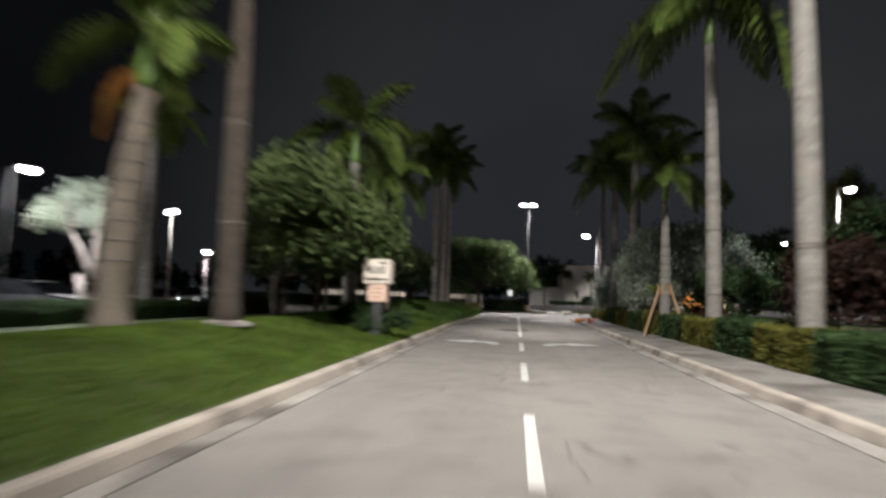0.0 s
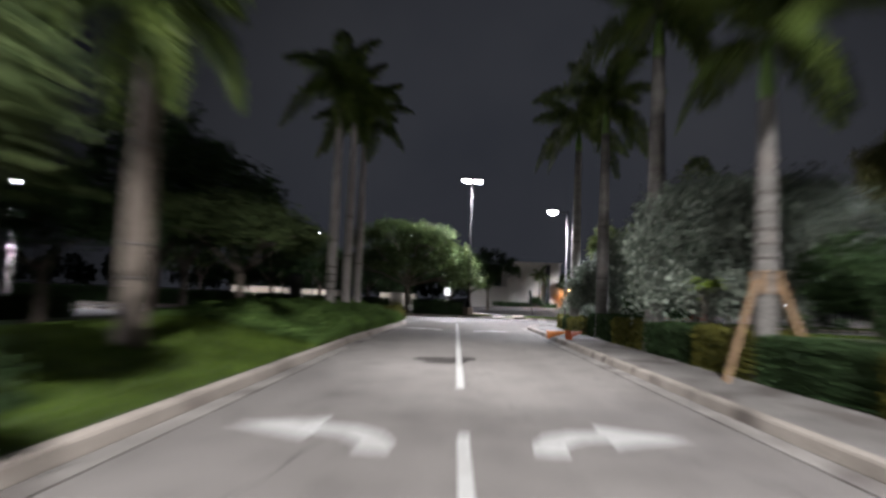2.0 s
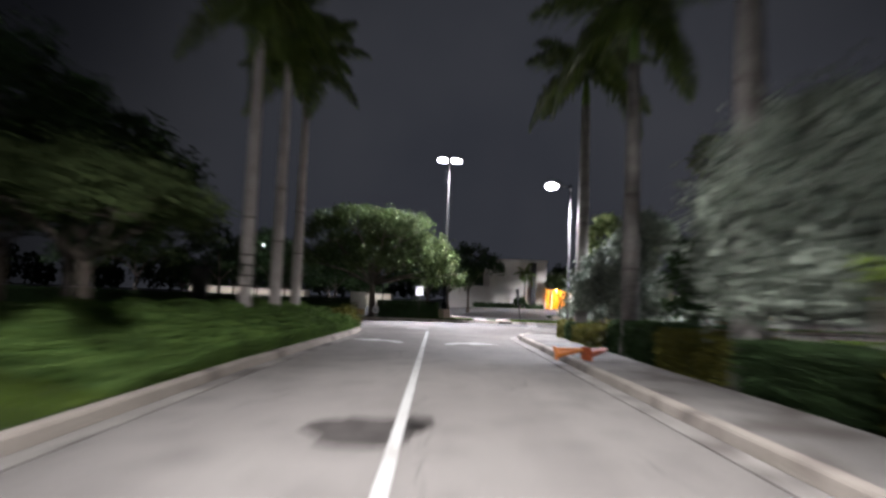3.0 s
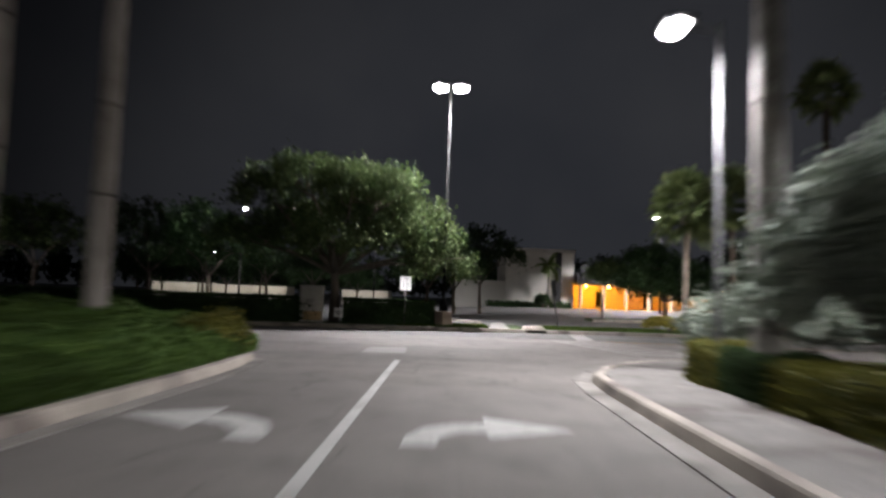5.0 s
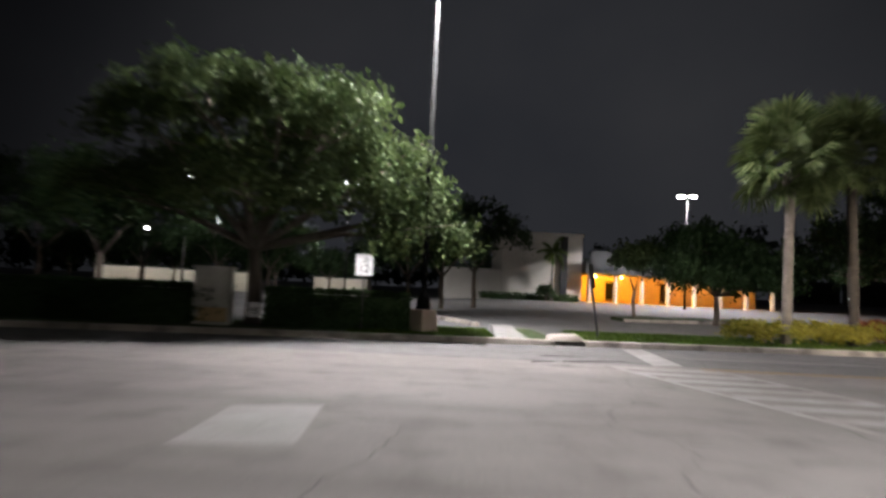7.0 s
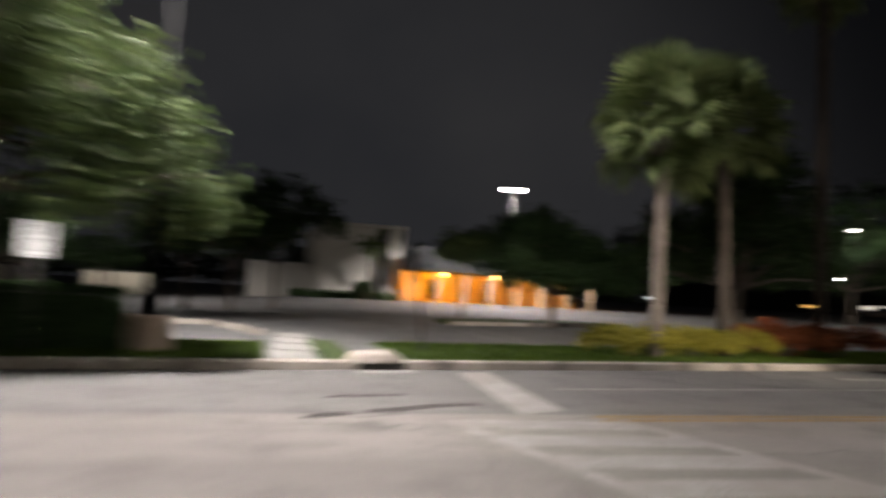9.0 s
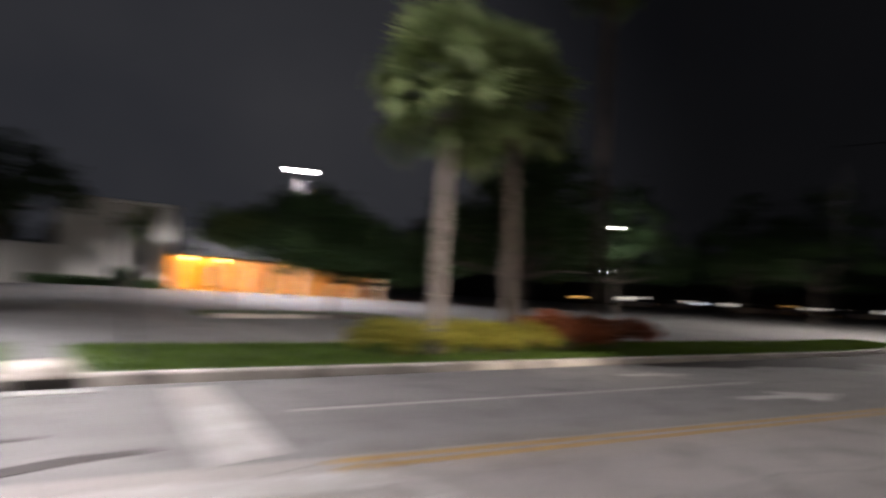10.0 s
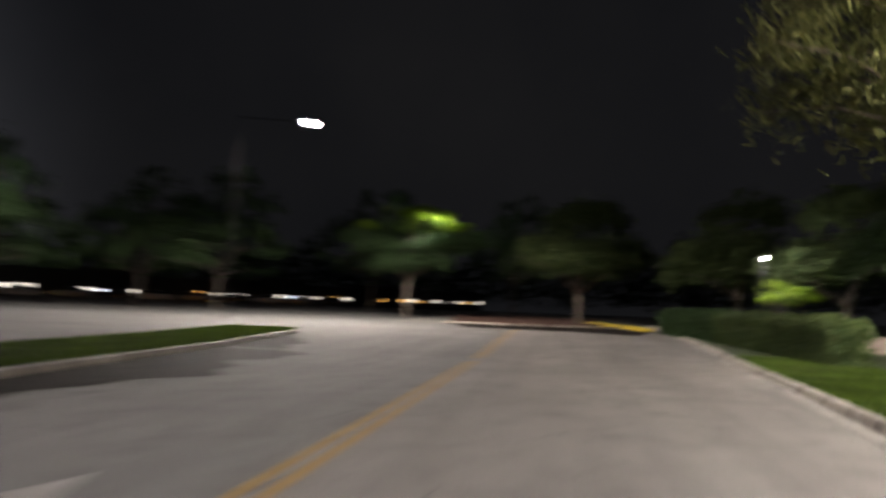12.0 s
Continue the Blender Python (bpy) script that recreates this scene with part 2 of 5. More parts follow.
M["cabinet"] = surface("cabinet_paint", (0.42, 0.40, 0.36), (0.52, 0.5, 0.45), 2, 60, 0.5, 0.1)
M["cabinet_tan"] = surface("cabinet_plate", (0.4, 0.27, 0.12), (0.5, 0.35, 0.17), 2, 60, 0.6, 0.1)
M["stucco"] = surface("cream_stucco", (0.6, 0.565, 0.51), (0.72, 0.68, 0.61), 0.5, 20, 0.9, 0.3, (0.5, 0.46, 0.41))
M["stucco_warm"] = surface("sand_stucco", (0.55, 0.42, 0.28), (0.66, 0.52, 0.36), 0.5, 20, 0.9, 0.3)
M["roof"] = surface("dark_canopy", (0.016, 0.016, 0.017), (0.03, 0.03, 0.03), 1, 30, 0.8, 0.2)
M["cone"] = surface("orange_cone_plastic", (0.5, 0.14, 0.02), (0.62, 0.2, 0.03), 4, 60, 0.45, 0.05)
M["cone_red"] = surface("red_cone_plastic", (0.3, 0.065, 0.02), (0.4, 0.09, 0.03), 4, 60, 0.5, 0.05)
M["car_white"] = surface("white_car_paint", (0.66, 0.66, 0.66), (0.75, 0.75, 0.75), 1, 50, 0.25, 0.0)
M["car_silver"] = surface("silver_car_paint", (0.4, 0.41, 0.42), (0.5, 0.5, 0.51), 1, 50, 0.25, 0.0, metal=0.4)
M["car_dark"] = surface("dark_car_paint", (0.03, 0.032, 0.036), (0.05, 0.05, 0.055), 1, 50, 0.25, 0.0)
M["tyre"] = surface("tyre_rubber", (0.015, 0.015, 0.015), (0.03, 0.03, 0.03), 3, 60, 0.9, 0.2)
m_glass, n_g, l_g, b_g = material("dark_glass")
b_g.inputs["Base Color"].default_value, b_g.inputs["Roughness"].default_value = (0.012, 0.013, 0.015, 1), 0.05
M["glass"] = m_glass
M["glow"] = glowing("lamp_lens", (1.0, 0.97, 0.93), 40.0)
M["glow_far"] = glowing("far_lamp_lens", (1.0, 0.98, 0.96), 18.0)
M["glow_warm"] = glowing("warm_lamp_lens", (1.0, 0.6, 0.2), 12.0)
M["glow_shop"] = glowing("lit_shop_window", (1.0, 0.92, 0.8), 0.55)
M["glow_amber"] = glowing("lit_amber_window", (1.0, 0.55, 0.15), 1.0)
M["glow_white"] = glowing("lit_white_window", (0.85, 0.92, 1.0), 1.2)


# ---- building helpers ----
def mesh_of(bm, mat, smooth=False):
    data = bpy.data.meshes.new("mesh")
    bm.to_mesh(data)
    bm.free()
    data.materials.append(mat)
    if smooth:
        data.polygons.foreach_set("use_smooth", [True] * len(data.polygons))
    return data


def part(name, bm, mat, parent=None, label="", smooth=False):
    """One mesh object from a bmesh (or ready mesh data), under a thing or a part."""
    data = bm if isinstance(bm, bpy.types.Mesh) else mesh_of(bm, mat, smooth)
    ob = new(name, data)
    if parent is not None:
        ob.parent = parent
    if label:
        tagged(ob, label)
    return ob


def thing(name, x, y, z, label, category, group="", kind="", turn=0.0):
    ob = new(name)
    ob.empty_display_size = 0.2
    ob.matrix_basis = pose(x, y, z, 0, 0, turn)
    return tagged(ob, label, category, group, kind)


def quads_mesh(verts, faces, mat):
    data = bpy.data.meshes.new("mesh")
    data.from_pydata([tuple(v) for v in verts], [], faces)
    data.materials.append(mat)
    return data


def box(bm, x0, x1, y0, y1, z0, z1, bevel=0.0, m=None):
    made = bmesh.ops.create_cube(bm, size=1.0)["verts"]
    mat = Matrix.Translation(((x0 + x1) / 2, (y0 + y1) / 2, (z0 + z1) / 2)) @ Matrix.Diagonal((x1 - x0, y1 - y0, z1 - z0, 1))
    bmesh.ops.transform(bm, matrix=(m @ mat) if m else mat, verts=made)
    if bevel:
        edges = {e for v in made for e in v.link_edges}
        bmesh.ops.bevel(bm, geom=list(edges), offset=bevel, segments=2, affect="EDGES")
    return bm


def boxed(x0, x1, y0, y1, z0, z1, bevel=0.0):
    return box(bmesh.new(), x0, x1, y0, y1, z0, z1, bevel)


def tube(bm, points, radii, sides=8, cap=True):
    """A tapered tube along points."""
    rings = []
    pts = [Vector(p) for p in points]
    for i, p in enumerate(pts):
        way = (pts[min(i + 1, len(pts) - 1)] - pts[max(i - 1, 0)]).normalized()
        side = way.cross(Vector((0, 0, 1)) if abs(way.z) < 0.95 else Vector((1, 0, 0))).normalized()
        over = side.cross(way)
        rings.append([bm.verts.new(p + radii[i] * (math.cos(a) * side + math.sin(a) * over)) for a in (2 * math.pi * k / sides for k in range(sides))])
    for a, b in zip(rings, rings[1:]):
        for k in range(sides):
            bm.faces.new((a[k], a[(k + 1) % sides], b[(k + 1) % sides], b[k]))
    if cap:
        bm.faces.new(rings[0][::-1])
        bm.faces.new(rings[-1])
    bmesh.ops.recalc_face_normals(bm, faces=bm.faces)
    return bm


def lathe(profile, sides=16):
    return tube(bmesh.new(), [(0, 0, z) for r, z in profile], [r for r, z in profile], sides)


def ground_z(x, y):
    """The lie of the land: flat round the junction, rising gently beyond the far verge."""
    east = min(1.0, max(0.0, (x + 5.0) / 13.0))
    north = max(0.0, y - 62.0) * east
    return 0.0175 * math.hypot(north, max(0.0, x - 32.0))


def far_kerb(x):
    return 56.5 + 0.1586 * x - 0.00048 * x * x


def near_kerb(x):
    """The near edge of the main road, east of the drive."""
    if x < 9:
        return 46.85 - 0.05 * (9 - x)
    if x < 20:
        return 46.85 + 0.02 * (x - 9)
    return 47.07 - 0.14 * (x - 20) + 0.0013 * (x - 20) ** 2


def left_kerb(y):
    """The road edge of the drive's left kerb, which draws in a little towards the corner."""
    return -2.92 + 0.42 * min(1.0, max(0.0, (y - 28.0) / 12.0))


def mound_z(x, y):
    """The grassed bank along the drive's left side."""
    d = left_kerb(y) - 0.2 - x
    if d < 0:
        return 0.15
    rise = 0.15 + 0.5 * min(1.0, d / 2.6) ** 1.2
    if d > 3.2:
        rise -= 0.45 * min(1.0, (d - 3.2) / 5.0)
    return rise


# ---- the ground ----
def sheet(name, xs, ys, height, mat, label, category, kind="structure"):
    verts = [(x, y, height(x, y)) for y in ys for x in xs]
    w = len(xs)
    faces = [(j * w + i, j * w + i + 1, (j + 1) * w + i + 1, (j + 1) * w + i) for j in range(len(ys) - 1) for i in range(w - 1)]
    data = quads_mesh(verts, faces, mat)
    data.polygons.foreach_set("use_smooth", [True] * len(data.polygons))
    return tagged(new(name, data), label, category, "", kind)


def span(a, b, n):
    return [a + (b - a) * i / n for i in range(n + 1)]


sheet("ground", [-900, -300, -120, *span(-60, 120, 60), 300, 900], [-600, -200, -80, *span(-40, 160, 66), 400, 1200],
      lambda x, y: ground_z(min(x, 150), min(y, 200)) - 0.004, M["lot_asphalt"], "worn grey asphalt of the parking lots all round", "ground")


def ribbon(name, left, right, lift, mat, label, category="road", kind="structure"):
    """A strip of ground between two lines of (x, y) points."""
    verts = [(x, y, ground_z(x, y) + lift) for a, b in zip(left, right) for x, y in (a, b)]
    faces = [(2 * i, 2 * i + 1, 2 * i + 3, 2 * i + 2) for i in range(len(left) - 1)]
    return tagged(new(name, quads_mesh(verts, faces, mat)), label, category, "", kind)


drive_y = span(-45, 48, 31)
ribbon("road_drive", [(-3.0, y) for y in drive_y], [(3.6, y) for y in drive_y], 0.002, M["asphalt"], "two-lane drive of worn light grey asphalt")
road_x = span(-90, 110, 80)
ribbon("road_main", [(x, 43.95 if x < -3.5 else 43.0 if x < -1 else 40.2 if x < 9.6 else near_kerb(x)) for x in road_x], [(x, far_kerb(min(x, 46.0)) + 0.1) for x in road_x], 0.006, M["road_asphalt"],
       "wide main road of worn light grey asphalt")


# ---- kerbs, gutters and pavement, laid piece by piece ----
def line_at(points, step):
    """Points at even steps along a polyline."""
    out, left = [Vector(points[0])], step
    for a, b in zip(points, points[1:]):
        a, b = Vector(a), Vector(b)
        gone, length = 0.0, (b - a).length
        while length - gone >= left:
            gone += left
            out.append(a.lerp(b, gone / length))
            left = step
        left -= length - gone
    return out


def kerb_run(name, points, side, label, mat="concrete", gutter=True, step=3.0, width=0.2, height=0.15, gap=0.006, pan=0.45):
    """A cast kerb with a gutter pan, in lengths with open joints. points: the kerb's road edge; side: +1 if the kerb lies left of the way."""
    run = thing(name, 0, 0, 0, label, "kerb", kind="structure")
    line = line_at([(x, y, 0) for x, y in points], step)
    for a, b in zip(line, line[1:]):
        way = (b - a).normalized()
        a, b = a + gap * way, b - gap * way
        out = Vector((-way.y, way.x, 0)) * side
        za, zb = ground_z(a.x, a.y), ground_z(b.x, b.y)
        bm = bmesh.new()
        profile = [(0.0, -0.05), (0.0, 0.02), (0.035, height - 0.025), (0.06, height), (width, height), (width, -0.05)]
        rows = [[bm.verts.new(p + out * u + Vector((0, 0, z + v))) for u, v in profile] for p, z in ((a, za), (b, zb))]
        for i in range(len(profile) - 1):
            bm.faces.new((rows[0][i], rows[0][i + 1], rows[1][i + 1], rows[1][i]))
        for r in rows:
            bm.faces.new(r)
        bmesh.ops.recalc_face_normals(bm, faces=bm.faces)
        part("kerb_length", bm, M[mat], run)
        if gutter:
            bm = bmesh.new()
            profile = [(-0.003, -0.05), (-0.003, 0.012), (-pan, 0.016), (-pan - 0.01, -0.05)]
            rows = [[bm.verts.new(p + out * u + Vector((0, 0, z + v))) for u, v in profile] for p, z in ((a, za), (b, zb))]
            for i in range(len(profile) - 1):
                bm.faces.new((rows[0][i], rows[0][i + 1], rows[1][i + 1], rows[1][i]))
            for r in rows:
                bm.faces.new(r)
            bmesh.ops.recalc_face_normals(bm, faces=bm.faces)
            part("gutter_length", bm, M["gutter"], run)
    return run


def arc(cx, cy, r, a0, a1, n=12):
    return [(cx + r * math.cos(radians(a)), cy + r * math.sin(radians(a))) for a in span(a0, a1, n)]


left_edge = [(-2.92, -44), (-2.92, 28.0), (-2.71, 34.0), (-2.5, 40.0), (-2.48, 42.2), *arc(-4.05, 42.3, 1.58, 3, 90), (-60, 43.9)]
right_edge = [(3.42, -44), (3.42, 40.6), *arc(8.6, 40.6, 5.18, 178, 112), (9.0, 46.3), *[(x, near_kerb(x)) for x in span(10.5, 70, 24)]]
kerb_run("kerb_1", left_edge, 1, "pale concrete kerb with gutter along the lawn", step=1.5, pan=0.24)
kerb_run("kerb_2", right_edge, -1, "pale concrete kerb with gutter, stained, along the pavement", step=1.5, pan=0.3)
kerb_run("kerb_3", [(x, far_kerb(x)) for x in span(-48, 42, 60)], 1, "pale concrete kerb along the far verge", step=1.5, gutter=False, width=0.26)


def slab_run(name, points, width, label, step=1.5):
    run = thing(name, 0, 0, 0, label, "pavement", kind="structure")
    line = line_at([(x, y, 0) for x, y in points], step)
    sides = []
    for i, p in enumerate(line):
        way = (line[min(i + 1, len(line) - 1)] - line[max(i - 1, 0)]).normalized()
        sides.append(Vector((way.y, -way.x, 0)))
    for i in range(len(line) - 1):
        a, b = line[i], line[i + 1]
        way = (b - a).normalized()
        a, b = a + 0.006 * way, b - 0.006 * way
        bm = bmesh.new()
        low = [bm.verts.new(v + Vector((0, 0, ground_z(v.x, v.y) - 0.02))) for v in (a, a + width * sides[i], b + width * sides[i + 1], b)]
        lift = random.uniform(0.138, 0.148)
        top = [bm.verts.new(v + Vector((0, 0, ground_z(v.x, v.y) + lift))) for v in (a, a + width * sides[i], b + width * sides[i + 1], b)]
        bm.faces.new(top)
        for k in range(4):
            bm.faces.new((low[k], low[(k + 1) % 4], top[(k + 1) % 4], top[k]))
        bmesh.ops.recalc_face_normals(bm, faces=bm.faces)
        part("slab", bm, M["pavement"], run)
    return run


slab_run("pavement_1", [(3.63, -30), (3.63, 40.6), *arc(8.6, 40.6, 4.97, 178, 112), (9.0, 46.08), (12.0, 46.66)], 1.4, "narrow pale concrete pavement beside the hedge")


# ---- lawns, beds and verges ----
lawn_d = span(0.0, 6.3, 16) + [7.8, 9.8]
lawn_y = span(-40, 43.6, 56)
lawn_rows = [(left_kerb(y) - 0.205 - d, y) for y in lawn_y for d in lawn_d]
lawn_w = len(lawn_d)
lawn_mesh = quads_mesh([(x, y, mound_z(x, y)) for x, y in lawn_rows],
                       [(j * lawn_w + i, (j + 1) * lawn_w + i, (j + 1) * lawn_w + i + 1, j * lawn_w + i + 1) for j in range(len(lawn_y) - 1) for i in range(lawn_w - 1)], M["lawn"])
tagged(new("lawn_left", lawn_mesh), "mown green lawn rising gently from the kerb", "lawn", "", "structure")
sheet("lawn_beyond", [-12.3, -12.9, -60], [-40, 10, 43.6], lambda x, y: 0.1 if x > -12.6 else 0.002, M["lot_asphalt"], "dark parking lot beyond the lawn", "ground")
sheet("bed_right", [5.04, 6.2, 9, 16], span(-40, 40, 12), lambda x, y: 0.12, M["soil"], "dark planted soil behind the hedge", "bed")


corner = [(5.04, 40.02), *arc(8.6, 40.6, 3.55, 178, 112), (9.0, 44.6), (12.0, 45.2), (30.0, 41.0), (30.0, 36.0), (16.0, 36.0), (16.0, 40.02)]
corner_bm = bmesh.new()
corner_top = [corner_bm.verts.new((x, y, 0.125)) for x, y in corner]
corner_bm.faces.new(corner_top)
bmesh.ops.recalc_face_normals(corner_bm, faces=corner_bm.faces)
tagged(new("bed_corner", mesh_of(corner_bm, M["soil"])), "dark planted soil at the corner", "bed", "", "structure")


def verge(name, x0, x1, depth, label):
    xs = span(x0, x1, max(4, int((x1 - x0) / 1.5)))
    verts, faces = [], []
    for x in xs:
        for k in range(4):
            y = far_kerb(x) + 0.26 + depth * k / 3
            verts.append((x, y, ground_z(x, y) + 0.14 + 0.02 * (k in (1, 2))))
    for i in range(len(xs) - 1):
        for k in range(3):
            faces.append((4 * i + k, 4 * i + 4 + k, 4 * i + 5 + k, 4 * i + 1 + k))
    base = 4 * len(xs)
    return tagged(new(name, quads_mesh(verts, faces, M["lawn"])), label, "verge", "", "structure")


verge("verge_west", -48, 2.75, 3.4, "grass verge behind the far kerb")
verge("verge_mid", 3.68, 4.28, 4.2, "narrow strip of grass between ramp and drain")
verge("verge_east", 5.0, 42, 3.6, "long grass verge behind the far kerb")


# ---- leaves and grass ----
def leaf_cloud(points, size, mat, seed, flat=0.0, slim=0.5):
    """Leaves as small folded quads at points, turned at random."""
    rng = np.random.default_rng(seed)
    p = np.asarray(points, float)
    n = len(p)
    a = rng.normal(size=(n, 3))
    a[:, 2] *= 1 - flat
    a /= np.linalg.norm(a, axis=1)[:, None]
    b = np.cross(a, rng.normal(size=(n, 3)))
    b /= np.linalg.norm(b, axis=1)[:, None]
    s = size * rng.uniform(0.6, 1.3, (n, 1))
    v = np.stack([p - a * s, p + b * s * slim, p + a * s, p - b * s * slim], 1).reshape(-1, 3)
    f = np.arange(4 * n).reshape(-1, 4)
    data = bpy.data.meshes.new("leaves")
    data.vertices.add(4 * n)
    data.vertices.foreach_set("co", v.ravel())
    data.loops.add(4 * n)
    data.loops.foreach_set("vertex_index", f.ravel())
    data.polygons.add(n)
    data.polygons.foreach_set("loop_start", np.arange(0, 4 * n, 4))
    data.update(calc_edges=True)
    data.materials.append(mat)
    return data


def blades(x0, x1, y0, y1, count, height, mat, lift, seed, inside=None):
    """Grass blades, one thin triangle each, over a rectangle of the plan."""
    rng = np.random.default_rng(seed)
    x, y = rng.uniform(x0, x1, count), rng.uniform(y0, y1, count)
    if inside:
        keep = np.array([inside(a, b) for a, b in zip(x, y)])
        x, y = x[keep], y[keep]
    n = len(x)
    z = np.array([lift(a, b) for a, b in zip(x, y)])
    turn, lean = rng.uniform(0, 6.28, n), rng.uniform(0, 6.28, n)
    h = height * rng.uniform(0.5, 1.3, n)
    w = 0.012
    v = np.empty((n, 3, 3))
    v[:, 0] = np.stack([x - w * np.cos(turn), y - w * np.sin(turn), z], 1)
    v[:, 1] = np.stack([x + w * np.cos(turn), y + w * np.sin(turn), z], 1)
    v[:, 2] = np.stack([x + 0.5 * h * np.cos(lean), y + 0.5 * h * np.sin(lean), z + h], 1)
    data = bpy.data.meshes.new("grass")
    data.vertices.add(3 * n)
    data.vertices.foreach_set("co", v.ravel())
    data.loops.add(3 * n)
    data.loops.foreach_set("vertex_index", np.arange(3 * n))
    data.polygons.add(n)
    data.polygons.foreach_set("loop_start", np.arange(0, 3 * n, 3))
    data.update(calc_edges=True)
    data.materials.append(mat)
    return data


tagged(new("grass", blades(-7.5, -3.13, -4.0, 28.0, 110000, 0.07, M["grass"], mound_z, 3)), "short mown green grass on the bank", "grass", "", "stuff")
tagged(new("grass", blades(5.2, 24.0, 57.4, 64.0, 60000, 0.09, M["grass"], lambda x, y: ground_z(x, y) + 0.14, 4,
                           lambda x, y: far_kerb(x) + 0.3 < y < far_kerb(x) + 3.8)), "short green grass on the far verge", "grass", "", "stuff")
tagged(new("grass", blades(24.0, 42.0, 59.6, 67.0, 60000, 0.09, M["grass"], lambda x, y: ground_z(x, y) + 0.14, 6,
                           lambda x, y: far_kerb(x) + 0.3 < y < far_kerb(x) + 3.8)), "short green grass on the far verge", "grass", "", "stuff")
tagged(new("grass", blades(-1.0, 2.7, 56.6, 60.2, 9000, 0.09, M["grass"], lambda x, y: ground_z(x, y) + 0.14, 5,
                           lambda x, y: far_kerb(x) + 0.3 < y < far_kerb(x) + 3.4)), "short green grass beside the ramp", "grass", "", "stuff")


def clump_points(lobes, count, spread, seed, per=40):
    """Leaf places in clumps over the shells of lobes (x, y, z, rx, ry, rz)."""
    rng = np.random.default_rng(seed)
    lobes = np.asarray(lobes, float)
    weight = lobes[:, 3] * lobes[:, 5]
    pick = rng.choice(len(lobes), count // per, p=weight / weight.sum())
    way = rng.normal(size=(len(pick), 3))
    way /= np.linalg.norm(way, axis=1)[:, None]
    way[:, 2] = np.where(way[:, 2] < -0.35, -way[:, 2] * 0.6, way[:, 2])
    far = rng.uniform(0.55, 1.08, (len(pick), 1)) ** 0.6
    centres = lobes[pick, :3] + way * far * lobes[pick, 3:]
    return (centres[:, None] + rng.normal(size=(len(pick), per, 3)) * spread * rng.uniform(0.5, 1.2, (len(pick), 1, 1))).reshape(-1, 3)


def broadleaf_tree(x, y, lobes, trunk_h, radius, count, leaf, mat, label, seed, z=None, bark="bark", lean=(0.0, 0.0), name="tree", category="tree", spread=0.22, stems=1):
    """A tree: tapered trunk, limbs to each lobe of the crown, and a crown of leaf clumps. Lobes are given from the trunk's foot."""
    rng = random.Random(seed)
    z = ground_z(x, y) if z is None else z
    tree = thing(name, x, y, z, label, category)
    for s in range(stems):
        off = (0.0, 0.0) if stems == 1 else (rng.uniform(-0.35, 0.35), rng.uniform(-0.3, 0.3))
        top = Vector((lean[0] + off[0] * 2, lean[1] + off[1] * 2, trunk_h))
        foot = Vector((off[0] * 0.5, off[1] * 0.5, -0.1))
        pts = [foot.lerp(top, t) + Vector((rng.uniform(-1, 1), rng.uniform(-1, 1), 0)) * 0.06 * (0 < t < 1) for t in (0, 0.06, 0.3, 0.6, 1)]
        r = radius / math.sqrt(stems)
        part("trunk", tube(bmesh.new(), pts, [r * 1.7, r * 1.2, r, r * 0.9, r * 0.75], 10), M[bark], tree, smooth=True)
    for lobe in lobes:
        start, end = Vector((lean[0] * 0.9, lean[1] * 0.9, trunk_h * 0.92)), Vector(lobe[:3])
        mid = start.lerp(end, 0.5) + Vector((rng.uniform(-0.2, 0.2), rng.uniform(-0.2, 0.2), rng.uniform(0.0, 0.3)))
        bm = tube(bmesh.new(), [start, mid, end], [radius * 0.55, radius * 0.38, radius * 0.12], 7)
        for k in range(4):
            way = Vector((rng.uniform(-1, 1), rng.uniform(-1, 1), rng.uniform(-0.1, 0.8)))
            tip = end + Vector((way.x * lobe[3], way.y * lobe[4], way.z * lobe[5])) * 0.8
            tube(bm, [mid.lerp(end, 0.4 + 0.15 * k), mid.lerp(tip, 0.6), tip], [radius * 0.2, radius * 0.13, 0.01], 5)
        part("limb", bm, M[bark], tree, smooth=True)
    part("crown", leaf_cloud(clump_points(lobes, count, spread, seed), leaf, M[mat], seed + 1), None, tree)
    return tree


